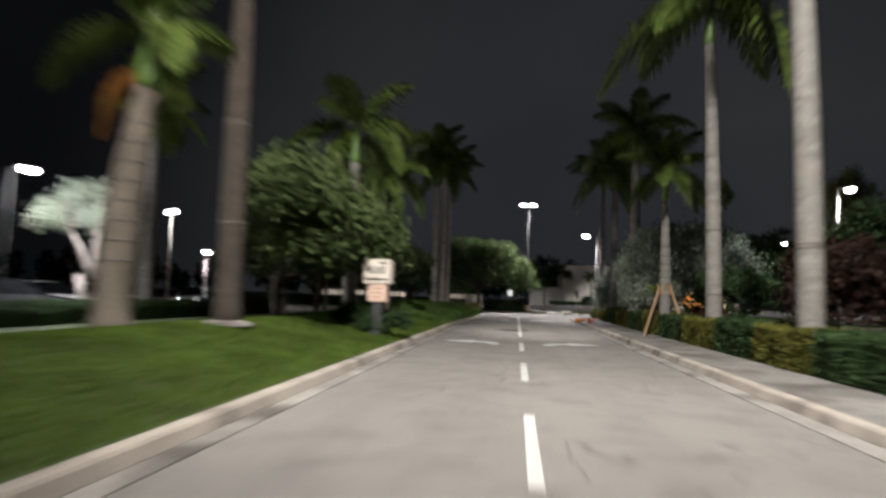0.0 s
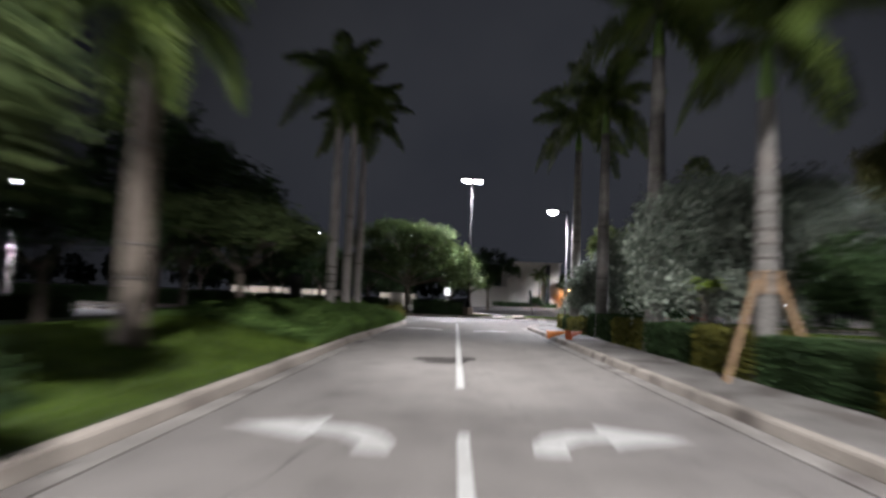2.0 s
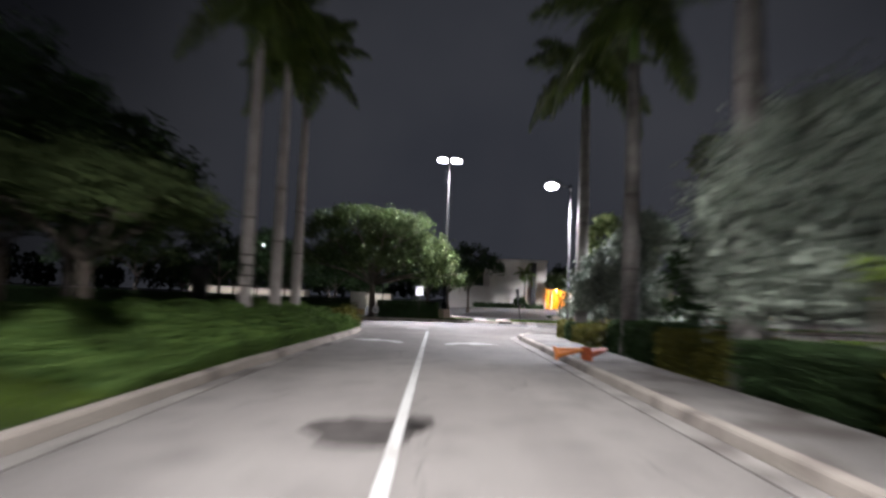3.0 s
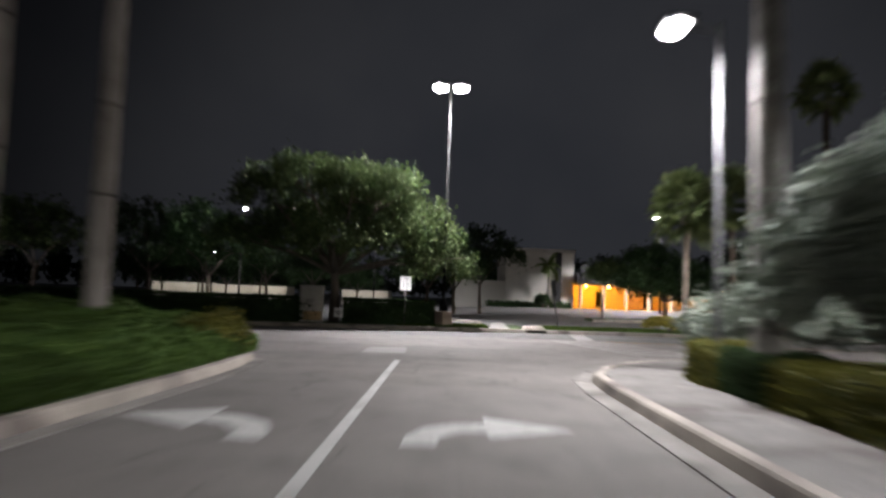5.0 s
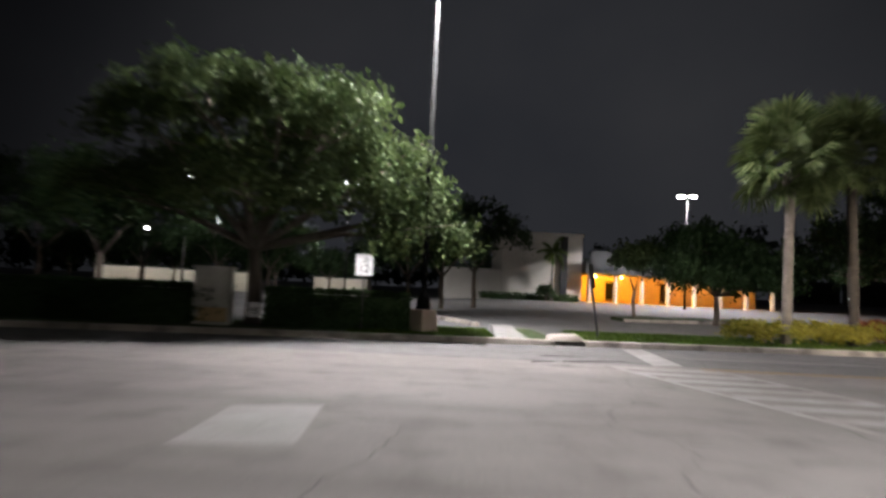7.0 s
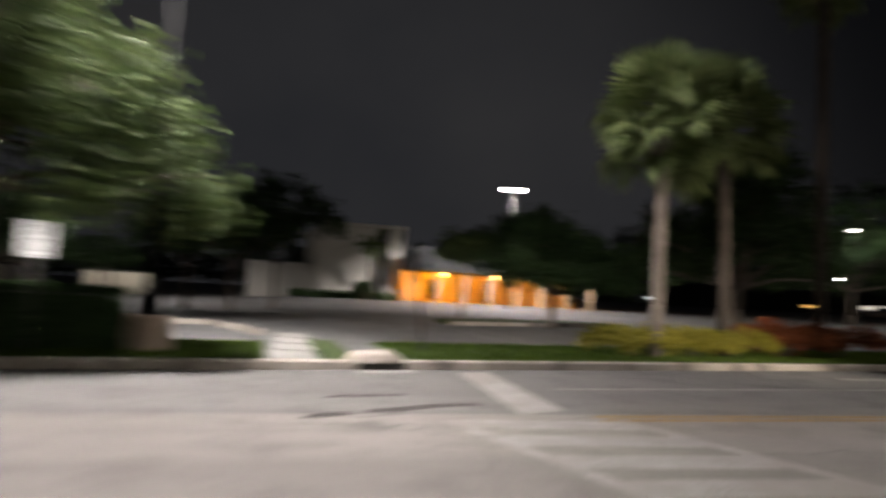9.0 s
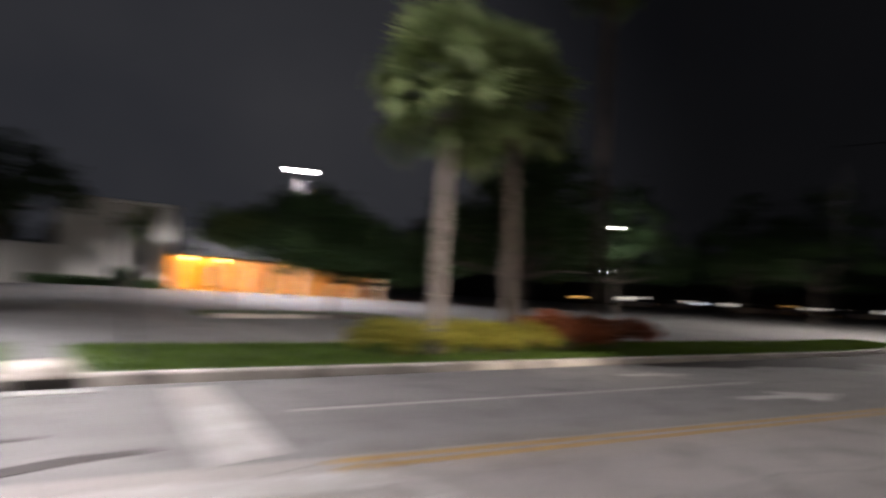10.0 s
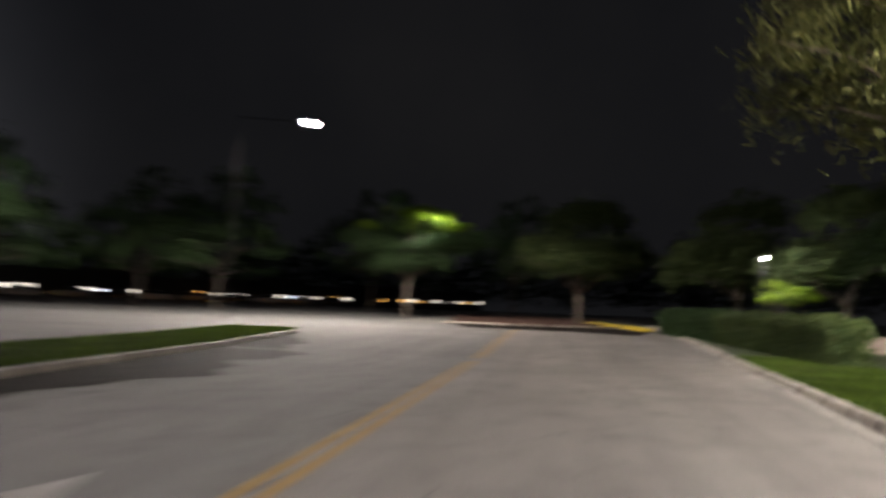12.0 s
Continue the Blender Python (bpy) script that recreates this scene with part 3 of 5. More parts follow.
# ---- palms ----
def frond_mesh(length, droop, seed, mat):
    """A feather frond that leaves the origin along +x: an arched rib and drooping leaflets."""
    rng = random.Random(seed)
    verts, faces = [], []
    n = 40

    def spine(s):
        return Vector((length * s * (1 - 0.22 * droop * s), 0, length * (0.30 * s * (1 - 0.4 * droop) - 0.62 * droop * s * s)))

    for i in range(n):
        a, b = spine(i / n), spine((i + 1) / n)
        w = 0.035 * (1 - 0.85 * i / n)
        k = len(verts)
        verts += [a + Vector((0, -w, 0)), a + Vector((0, w, 0.0)), b + Vector((0, w, 0)), b + Vector((0, -w, 0)), a + Vector((0, 0, -w * 1.4)), b + Vector((0, 0, -w * 1.4))]
        faces += [(k, k + 1, k + 2, k + 3), (k, k + 3, k + 5, k + 4), (k + 1, k + 4, k + 5, k + 2)]
        if i < 4:
            continue
        s = i / n
        size = length * 0.25 * (math.sin(math.pi * min(1, 0.12 + 0.9 * s)) ** 0.6) * rng.uniform(0.8, 1.15)
        along = (b - a).normalized()
        for side in (-1, 1):
            for layer in (0, 1, 2):
                out = (Vector((0, side, 0)) * 0.85 + along * rng.uniform(0.35, 0.7) + Vector((0, 0, (rng.uniform(-0.4, 0.0), rng.uniform(0.05, 0.4), rng.uniform(0.5, 1.1))[layer]))).normalized()
                mid = a + out * size * 0.5
                tip = a + out * size * 0.92 + Vector((0, 0, -size * rng.uniform(0.25, 0.6)))
                wide = along * 0.032
                k = len(verts)
                verts += [a - wide * 0.6, a + wide * 0.6, mid + wide, mid - wide, tip]
                faces += [(k, k + 1, k + 2, k + 3), (k + 3, k + 2, k + 4)]
    return quads_mesh(verts, faces, mat)


FRONDS = [frond_mesh(3.0, d, 20 + i, M["frond"]) for i, d in enumerate((0.6, 0.95, 1.25, 1.5))]
DEAD_FROND = frond_mesh(2.4, 1.5, 31, M["dead_frond"])


def royal_palm(x, y, z, trunk, radius, label, seed, lean=(0.0, 0.0), count=11, scale=1.0, bands=(), dead=False, bulge=0.12, bark="royal_trunk", rise=62.0, fall=72.0):
    """A royal palm: smooth swelling grey trunk with ring scars, green crownshaft, feather fronds."""
    rng = random.Random(seed)
    palm = thing("royal_palm", x, y, z, label, "palm tree", "palms along the drive")
    rows = 26
    pts, radii = [], []
    for i in range(rows + 1):
        t = i / rows
        swell = radius * (1.25 - 0.3 * t + bulge * math.sin(math.pi * min(1, t * 1.3)) - 0.2 * max(0, t - 0.75) * 2 + 0.35 * max(0, 0.06 - t) / 0.06)
        pts.append((lean[0] * t * t, lean[1] * t * t, trunk * t - 0.1 * (i == 0)))
        radii.append(swell)
    part("trunk", tube(bmesh.new(), pts, radii, 18), M[bark], palm, smooth=True)
    for h in bands:
        t = h / trunk
        i = min(rows, int(t * rows))
        bm = tube(bmesh.new(), [(lean[0] * t * t, lean[1] * t * t, h - 0.022), (lean[0] * t * t, lean[1] * t * t, h), (lean[0] * t * t, lean[1] * t * t, h + 0.022)],
                  [radii[i] + 0.004, radii[i] + 0.014, radii[i] + 0.004], 18)
        part("ring_scar", bm, M["ring"], palm, "dark brown ring scar", True)
    top = Vector((lean[0], lean[1], trunk))
    bm = tube(bmesh.new(), [top, top + Vector((0, 0, 0.15)), top + Vector((0, 0, 0.6)), top + Vector((0, 0, 1.15))],
              [radii[-1] * 0.98, radii[-1] * 1.12, radii[-1] * 0.85, radii[-1] * 0.4], 14)
    part("crownshaft", bm, M["crownshaft"], palm, "smooth green crownshaft", True)
    for k in range(count):
        ring = k / count
        ob = part("frond", FRONDS[0 if ring < 0.25 else 1 if ring < 0.5 else 2 if ring < 0.78 else 3], None, palm)
        pitch = rise - fall * ring + rng.uniform(-8, 8)
        ob.matrix_basis = Matrix.Translation(top + Vector((0, 0, 1.1 - 0.15 * ring))) @ pose(0, 0, 0, 0, 0, k * 137.5 + rng.uniform(-12, 12)) @ pose(0, 0, 0, rng.uniform(-20, 20), -pitch, 0) @ Matrix.Scale(scale * rng.uniform(0.85, 1.1), 4)
    if dead:
        ob = part("dead_frond", DEAD_FROND, None, palm, "hanging orange-brown dead frond")
        ob.matrix_basis = Matrix.Translation(top + Vector((0, 0, 0.3))) @ pose(0, 0, 0, 0, 0, 192) @ pose(0, 0, 0, 0, 8, 0) @ Matrix.Scale(0.6, 4)
    return palm


def fan_mesh(radius, seed, mat):
    """A fan leaf on its stalk, leaving the origin along +x."""
    rng = random.Random(seed)
    verts, faces = [], []
    stalk = radius * 1.2
    k = 0
    verts += [(0, -0.02, 0), (0, 0.02, 0), (stalk, 0.015, 0.05), (stalk, -0.015, 0.05)]
    faces.append((0, 1, 2, 3))
    hub = Vector((stalk, 0, 0.05))
    n = 26
    for i in range(n):
        a = radians(-125 + 250 * i / (n - 1) + rng.uniform(-3, 3))
        size = radius * (0.72 + 0.28 * math.cos(a * 0.7)) * rng.uniform(0.88, 1.08)
        out = Vector((math.cos(a), math.sin(a), 0))
        side = Vector((-out.y, out.x, 0)) * size * 0.06
        mid = hub + out * size * 0.5 + Vector((0, 0, 0.10 * size - 0.12 * abs(math.sin(a))))
        tip = hub + out * size + Vector((0, 0, -size * rng.uniform(0.12, 0.4)))
        k = len(verts)
        verts += [hub, mid + side, tip, mid - side, mid + Vector((0, 0, -0.03))]
        faces += [(k, k + 4, k + 1), (k, k + 3, k + 4), (k + 1, k + 4, k + 2), (k + 4, k + 3, k + 2)]
    return quads_mesh(verts, faces, mat)


FANS = [fan_mesh(0.8, 50 + i, M["fan"]) for i in range(3)]


def sabal_palm(x, y, z, trunk, radius, label, seed, lean=(0.0, 0.0), count=64, scale=1.0, bark="sabal_trunk"):
    """A sabal palm: rough straight trunk, old leaf boots under the crown, a round head of fan leaves."""
    rng = random.Random(seed)
    palm = thing("sabal_palm", x, y, z, label, "palm tree", "fan palms on the verge")
    pts = [(lean[0] * t, lean[1] * t, trunk * t - 0.1 * (t == 0)) for t in span(0, 1, 14)]
    part("trunk", tube(bmesh.new(), pts, [radius * (1.25 if i == 0 else rng.uniform(0.95, 1.05)) for i in range(15)], 14), M[bark], palm, smooth=True)
    top = Vector((lean[0], lean[1], trunk))
    for k in range(9):
        a = k * 2.4
        out = Vector((math.cos(a), math.sin(a), 0))
        base = top + out * radius * 0.8 + Vector((0, 0, -0.35 + 0.05 * k))
        part("leaf_boot", tube(bmesh.new(), [base, base + out * 0.12 + Vector((0, 0, 0.28))], [0.06, 0.03], 5), M["sabal_trunk"], palm)
    for k in range(count):
        ring = k / count
        ob = part("fan_leaf", FANS[k % 3], None, palm)
        pitch = 85 - 128 * ring + rng.uniform(-8, 8)
        ob.matrix_basis = Matrix.Translation(top + Vector((0, 0, 0.65 - 0.3 * ring))) @ pose(0, 0, 0, 0, 0, k * 137.5 + rng.uniform(-15, 15)) @ pose(0, 0, 0, rng.uniform(-40, 40), -pitch, 0) @ Matrix.Scale(scale * rng.uniform(0.8, 1.1), 4)
    return palm


royal_palm(5.4, 8.2, 0.12, 11.0, 0.19, "tall royal palm with smooth pale grey trunk", 1, bands=(2.35, 2.42, 5.2, 7.6), lean=(-0.25, 0.0))
royal_palm(5.35, 14.2, 0.12, 8.7, 0.17, "royal palm with slender pale grey trunk above the hedge", 2, bands=(1.5, 3.3, 5.4, 6.9), lean=(-0.1, 0.1), scale=1.25)
royal_palm(5.3, 20.1, 0.12, 5.0, 0.155, "young royal palm held up by timber stakes", 3, bands=(1.9, 2.15, 2.4, 2.65, 2.95, 3.3), scale=0.8, count=11)
royal_palm(5.35, 26.7, 0.12, 8.2, 0.2, "royal palm rising from dense shrubs", 4, bands=(2.0, 3.6, 5.0))
royal_palm(5.3, 33.0, 0.12, 7.6, 0.17, "royal palm with grey trunk beside silver shrubs", 5, bands=(2.2, 4.1))
royal_palm(5.45, 39.4, 0.12, 8.4, 0.17, "royal palm with grey trunk behind the street lamp", 6, bands=(2.2, 4.1))
royal_palm(-5.74, 7.45, mound_z(-5.74, 0), 9.0, 0.185, "tall royal palm with grey-brown trunk on the lawn", 7, bands=(2.0, 4.0), bark="brown_bark")
royal_palm(-7.1, 5.8, mound_z(-7.1, 0), 4.3, 0.24, "leaning palm with banded trunk and a dead frond", 8, lean=(0.3, 0.2), bands=(1.2, 1.55, 1.9, 2.25, 2.6, 2.95, 3.3, 3.65), dead=True, count=7, scale=0.75, bark="bark")
royal_palm(-4.83, 18.2, mound_z(-4.83, 0), 4.3, 0.17, "royal palm with pale blotched trunk behind the sign", 9, bands=(1.0, 1.5, 3.0, 3.9), scale=0.72, bark="bark", rise=50.0, fall=80.0)
royal_palm(-5.3, 15.2, mound_z(-5.3, 0), 4.9, 0.17, "royal palm with broad green crown behind the sign", 10, bands=(3.6, 4.0, 4.4), scale=0.96, count=9, rise=46.0, fall=84.0)
royal_palm(-5.2, 35.5, mound_z(-5.2, 0), 8.5, 0.15, "royal palm with pale banded trunk in ground cover", 11, bands=(1.0, 1.3, 1.6, 1.9, 3.0), bark="pale_bark")
royal_palm(-5.1, 38.7, mound_z(-5.1, 0), 8.8, 0.15, "royal palm with smooth white-grey trunk in ground cover", 12, bands=(2.6, 4.4), bark="pale_bark")
royal_palm(-5.05, 41.7, mound_z(-5.05, 0), 8.6, 0.145, "royal palm with smooth white-grey trunk near the corner", 13, bands=(2.4, 4.0), bark="pale_bark")
royal_palm(-15.1, 20.3, 0.002, 7.5, 0.22, "royal palm with pale trunk at the parking lot", 14, bands=(2.0, 4.0))

sabal_palm(11.45, 59.5, 0.15, 4.9, 0.14, "sabal palm with grey-brown trunk and round leafy head", 1, lean=(0.05, 0.0), scale=1.1)
sabal_palm(13.9, 60.2, 0.15, 5.3, 0.145, "sabal palm with darker trunk and full round head", 2, lean=(-0.1, 0.1), scale=1.05, bark="brown_bark")
sabal_palm(19.6, 62.9, ground_z(19.6, 62.9) + 0.13, 11.5, 0.17, "tall sabal palm with dark trunk among red shrubs", 3, scale=1.0, bark="brown_bark")

tree_ring = lathe([(0.5, -0.02), (0.48, 0.03), (0.42, 0.06), (0.3, 0.1), (0.2, 0.1)], 24)
tagged(part("tree_ring", tree_ring, M["gutter"], None, "", True), "pale ring of stone mulch round the palm's foot", "tree ring")
bpy.data.objects["tree_ring"].location = (-5.74, 7.45, mound_z(-5.74, 0))


def tree_stakes(x, y, z):
    """Three timber props that hold up the young palm, with a band of battens."""
    props = thing("tree_prop", x, y, z, "set of bare timber props round the young palm", "tree stake")
    for a in (200, 320, 80):
        out = Vector((math.cos(radians(a)), math.sin(radians(a)), 0))
        foot, top = out * 0.85 + Vector((0, 0, -0.05)), out * 0.22 + Vector((0, 0, 1.75))
        part("prop", tube(bmesh.new(), [foot, top], [0.062, 0.062], 4), M["timber"], props)
    for k in range(6):
        a = radians(60 * k)
        m = pose(0.235 * math.cos(a), 0.235 * math.sin(a), 1.72, 0, 0, 60 * k)
        part("batten", box(bmesh.new(), -0.02, 0.02, -0.05, 0.05, -0.2, 0.2, 0.004, m), M["timber"], props)
    return props


tree_stakes(5.3, 20.1, 0.13)


# ---- hedges and shrubs ----
def hedge(name, x0, x1, y0, y1, z, top, mat, label, category, group, seed, density=900, leaf=0.045, rough=0.05, turn=None):
    """A clipped hedge: a dark inner body and leaves all over its faces."""
    ob = thing(name, (x0 + x1) / 2, (y0 + y1) / 2, z, label, category, group)
    if turn is not None:
        ob.matrix_basis = pose((x0 + x1) / 2, (y0 + y1) / 2, z, 0, 0, turn)
    hx, hy = (x1 - x0) / 2, (y1 - y0) / 2
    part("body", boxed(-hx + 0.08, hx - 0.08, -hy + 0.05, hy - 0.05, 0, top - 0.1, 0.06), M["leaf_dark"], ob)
    rng = np.random.default_rng(seed)
    pts = []
    for area, make in (
        (4 * hx * hy, lambda n: np.stack([rng.uniform(-hx, hx, n), rng.uniform(-hy, hy, n), np.full(n, top)], 1)),
        (2 * hy * top, lambda n: np.stack([np.full(n, -hx), rng.uniform(-hy, hy, n), rng.uniform(0, top, n)], 1)),
        (2 * hy * top, lambda n: np.stack([np.full(n, hx), rng.uniform(-hy, hy, n), rng.uniform(0, top, n)], 1)),
        (2 * hx * top, lambda n: np.stack([rng.uniform(-hx, hx, n), np.full(n, -hy), rng.uniform(0, top, n)], 1)),
        (2 * hx * top, lambda n: np.stack([rng.uniform(-hx, hx, n), np.full(n, hy), rng.uniform(0, top, n)], 1)),
    ):
        n = int(area * density)
        if n:
            p = make(n)
            wave = np.sin(p[:, 1] * 3.1 + p[:, 0] * 2.3) * 0.5 + np.sin(p[:, 1] * 7.7 + p[:, 2] * 5.0) * 0.5
            pts.append(p + rng.normal(size=(n, 3)) * rough * 0.6 + wave[:, None] * rough * 0.6)
    part("foliage", leaf_cloud(np.concatenate(pts), leaf, M[mat], seed), None, ob)
    return ob


cuts = [-8.0, 1.5, 7.4, 10.2, 13.2, 16.5, 20.0, 22.9, 26.7, 30.2, 34.3, 38.4, 40.0, 41.2]
for i, (a, b) in enumerate(zip(cuts, cuts[1:])):
    gold = i % 2 == 0 and i > 0
    hedge("hedge", (5.05 if a < 33 else 4.98) + 0.06 * (i % 2), 6.0, a + 0.03, b - 0.03, 0.12, (0.78 if a < 34 else 0.58) + 0.05 * (i % 3 == 0), "leaf_yellow" if gold else "leaf_dark",
          "clipped hedge block of yellow-green shrubs by the pavement" if gold else "clipped dark green hedge block by the pavement", "hedge", "hedge blocks along the drive", 100 + i, 1100)


def shrub(name, x, y, lobes, count, leaf, mat, label, seed, z=None, group="", stems=5, spread=0.12):
    """A bush: short stems and leaf clumps over its lobes, given from its foot."""
    z = ground_z(x, y) + 0.13 if z is None else z
    rng = random.Random(seed)
    ob = thing(name, x, y, z, label, "shrub", group)
    for k in range(stems):
        lobe = lobes[k % len(lobes)]
        tip = Vector(lobe[:3]) + Vector((rng.uniform(-0.6, 0.6) * lobe[3], rng.uniform(-0.6, 0.6) * lobe[4], 0.3 * lobe[5]))
        part("stem", tube(bmesh.new(), [(rng.uniform(-0.1, 0.1), rng.uniform(-0.1, 0.1), -0.05), tip * 0.5 + Vector((0, 0, 0.1)), tip], [0.04, 0.025, 0.008], 5), M["bark"], ob)
    part("foliage", leaf_cloud(clump_points(lobes, count, spread, seed), leaf, M[mat], seed), None, ob)
    return ob


def bed_cover():
    """Ground cover over the bank near the corner, thick as a low hedge."""
    rng = np.random.default_rng(77)
    n = 90000
    y = rng.uniform(23.5, 43.6, n)
    edge = np.array([left_kerb(v) - 0.24 for v in y])
    x = edge - 4.4 * rng.uniform(0, 1, n) ** 1.3
    deep = np.minimum(1.0, (y - 23.5) / 4.0)
    keep = (y < 42.4) | (((x + 4.05) / 1.35) ** 2 + ((y - 42.3) / 1.35) ** 2 < 1.0) | (x < -4.05)
    x, y, deep, edge = x[keep], y[keep], deep[keep], edge[keep]
    base = np.array([mound_z(a, b) for a, b in zip(x, y)])
    rise = (0.12 + 0.26 * deep) * np.minimum(1.0, 0.55 + (edge - x) / 0.4)
    wave = 0.05 * np.sin(x * 4.1 + y * 2.3) + 0.04 * np.sin(y * 5.7 - x * 3.0)
    z = base + (rise + wave * deep) * rng.uniform(0.55, 1.08, len(x))
    side = rng.uniform(0, 1, len(x)) < 0.25
    x = np.where(side, edge - 0.08 * rng.uniform(0, 1, len(x)), x)
    z = np.where(side, 0.15 + rng.uniform(0.02, 1.0, len(x)) * (0.1 + 0.2 * deep), z)
    return leaf_cloud(np.stack([x, y, z], 1), 0.055, M["leaf_cover"], 78, 0.4)


shrub("golden_shrub", -3.2, 42.6, [(0.05, 0, 0.4, 0.45, 0.5, 0.36), (-0.35, 0.45, 0.35, 0.45, 0.4, 0.34), (0.0, -0.7, 0.4, 0.4, 0.45, 0.32)], 3600, 0.05, "leaf_yellow", "yellow-green flowering shrub at the bank's corner", 281, 0.14, spread=0.08)
tagged(new("ground_cover", bed_cover()), "low bright green ground cover on the planted bank", "ground cover", "", "stuff")


# ---- road markings ----
def marking(name, corners, mat, label, lift=0.010, category="road marking", thick=0.004):
    """A thin painted shape: its outline in plan, with a little body."""
    bm = bmesh.new()
    low = [bm.verts.new((x, y, ground_z(x, y) + lift - thick)) for x, y in corners]
    top = [bm.verts.new((x, y, ground_z(x, y) + lift)) for x, y in corners]
    bm.faces.new(top)
    for k in range(len(corners)):
        bm.faces.new((low[k], low[(k + 1) % len(corners)], top[(k + 1) % len(corners)], top[k]))
    bmesh.ops.recalc_face_normals(bm, faces=bm.faces)
    return tagged(new(name, mesh_of(bm, M[mat])), label, category, "", "structure")


def bar(a, b, width):
    a, b = Vector((*a, 0)), Vector((*b, 0))
    side = (b - a).normalized().cross(Vector((0, 0, 1))) * width / 2
    return [tuple(p)[:2] for p in (a - side, a + side, b + side, b - side)]


for y0, y1 in ((-18.4, -15.4), (-12.2, -9.2), (-6.1, -3.1), (-0.2, 2.75), (5.95, 8.9), (12.2, 15.2), (18.6, 44.0)):
    marking("lane_line", bar((0.05, y0), (0.05, y1), 0.12), "paint_white", "worn white lane line on the drive")


def long_line(name, points, width, mat, label):
    """A painted line that follows the lie of the road."""
    pts = line_at([(x, y, 0) for x, y in points], 1.5)
    verts, faces = [], []
    for i, p in enumerate(pts):
        way = (pts[min(i + 1, len(pts) - 1)] - pts[max(i - 1, 0)]).normalized()
        side = way.cross(Vector((0, 0, 1))) * width / 2
        verts += [(q.x, q.y, ground_z(q.x, q.y) + 0.010) for q in (p - side, p + side)]
    faces = [(2 * i, 2 * i + 1, 2 * i + 3, 2 * i + 2) for i in range(len(pts) - 1)]
    return tagged(new(name, quads_mesh(verts, faces, M[mat])), label, "road marking", "", "structure")


def turn_arrow(y, side):
    """A turn arrow painted across a lane: a stem that bends to one side, and its head."""
    outline = [(0.0, 0.0), (0.32, 0.0), (0.36, 0.5), (0.55, 0.82), (0.82, 0.95), (0.82, 0.55), (1.72, 1.25), (0.82, 1.95), (0.82, 1.5), (0.48, 1.4), (0.18, 1.05), (0.03, 0.5)]
    marking("turn_arrow", [(0.05 + side * (0.62 + u), y + 0.75 * v) for u, v in outline], "paint_white", "worn white turn arrow painted in a lane")


turn_arrow(14.5, 1), turn_arrow(14.3, -1), turn_arrow(36.3, 1), turn_arrow(36.3, -1)
rng_o = random.Random(5)
for cx, cy, rx, ry in ((-0.3, 23.1, 0.62, 0.75), (0.25, 23.6, 0.2, 0.45)):
    marking("oil_stain", [(cx + rx * math.cos(a) * rng_o.uniform(0.75, 1.15), cy + ry * math.sin(a) * rng_o.uniform(0.75, 1.15)) for a in span(0, 6.1, 22)], "oil", "dark oil stain on the asphalt", 0.007, "stain")
for outline in ([(3.75, 53.3), (4.2, 53.42), (4.7, 53.66), (5.25, 53.82), (5.2, 53.95), (4.6, 53.86), (4.15, 53.62), (3.8, 53.5)], [(3.05, 53.02), (3.3, 53.05), (3.6, 53.22), (3.5, 53.34), (3.2, 53.26)], [(3.4, 54.3), (4.4, 54.5), (4.5, 54.6), (3.6, 54.5)]):
    marking("water_stain", outline, "oil", "thin dark water stain on the worn asphalt", 0.0115, "stain")
marking("road_patch", [(-0.9, 45.55), (0.1, 45.7), (0.02, 47.5), (-0.9, 47.25)], "patch", "pale square concrete patch in the road", 0.009, "road patch")
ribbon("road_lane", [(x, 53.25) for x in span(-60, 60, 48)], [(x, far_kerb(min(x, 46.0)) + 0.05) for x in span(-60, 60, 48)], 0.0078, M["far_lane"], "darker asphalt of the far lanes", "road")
# stop bar and zebra crossing
marking("stop_bar", [(5.55, 53.25), (6.2, 53.45), (6.55, 57.2), (5.95, 57.05)], "paint_worn", "wide worn white stop bar")
for i in range(7):
    y = 52.6 - 0.78 * i
    x = 5.6 + 0.27 * i * 0.78
    marking("crossing_bar", bar((x - 0.95, y + 0.12), (x + 1.0, y - 0.02), 0.44), "paint_worn", "worn white bar of a zebra crossing")
for s in (-1.0, 1.05):
    marking("crossing_line", bar((5.55 + s, 52.9), (7.0 + s, 47.3), 0.16), "paint_worn", "worn white edge line of a zebra crossing")
long_line("centre_line", [(6.4, 53.1), (60, 53.4)], 0.13, "paint_yellow", "worn yellow centre line")
long_line("centre_line", [(6.4, 52.88), (60, 53.18)], 0.13, "paint_yellow", "worn yellow centre line")
marking("edge_line", bar((6.9, 55.25), (17, 55.98), 0.12), "paint_worn", "thin white lane line on the main road")
marking("lane_arrow", [(14.2, 54.7), (15.6, 54.62), (15.6, 55.0), (17.2, 54.45), (15.6, 53.9), (15.6, 54.3), (14.2, 54.4)], "paint_worn", "worn white lane arrow")
marking("lane_arrow", [(14.5, 57.45), (15.5, 57.4), (15.5, 57.65), (16.6, 57.2), (15.5, 56.85), (15.5, 57.1), (14.5, 57.15)], "paint_worn", "worn white lane arrow")
marking("lane_arrow", [(16.6, 50.9), (15.7, 51.3), (15.7, 51.6), (14.6, 51.45), (15.7, 50.9), (15.7, 51.1), (16.5, 50.7)], "paint_worn", "worn white lane arrow")

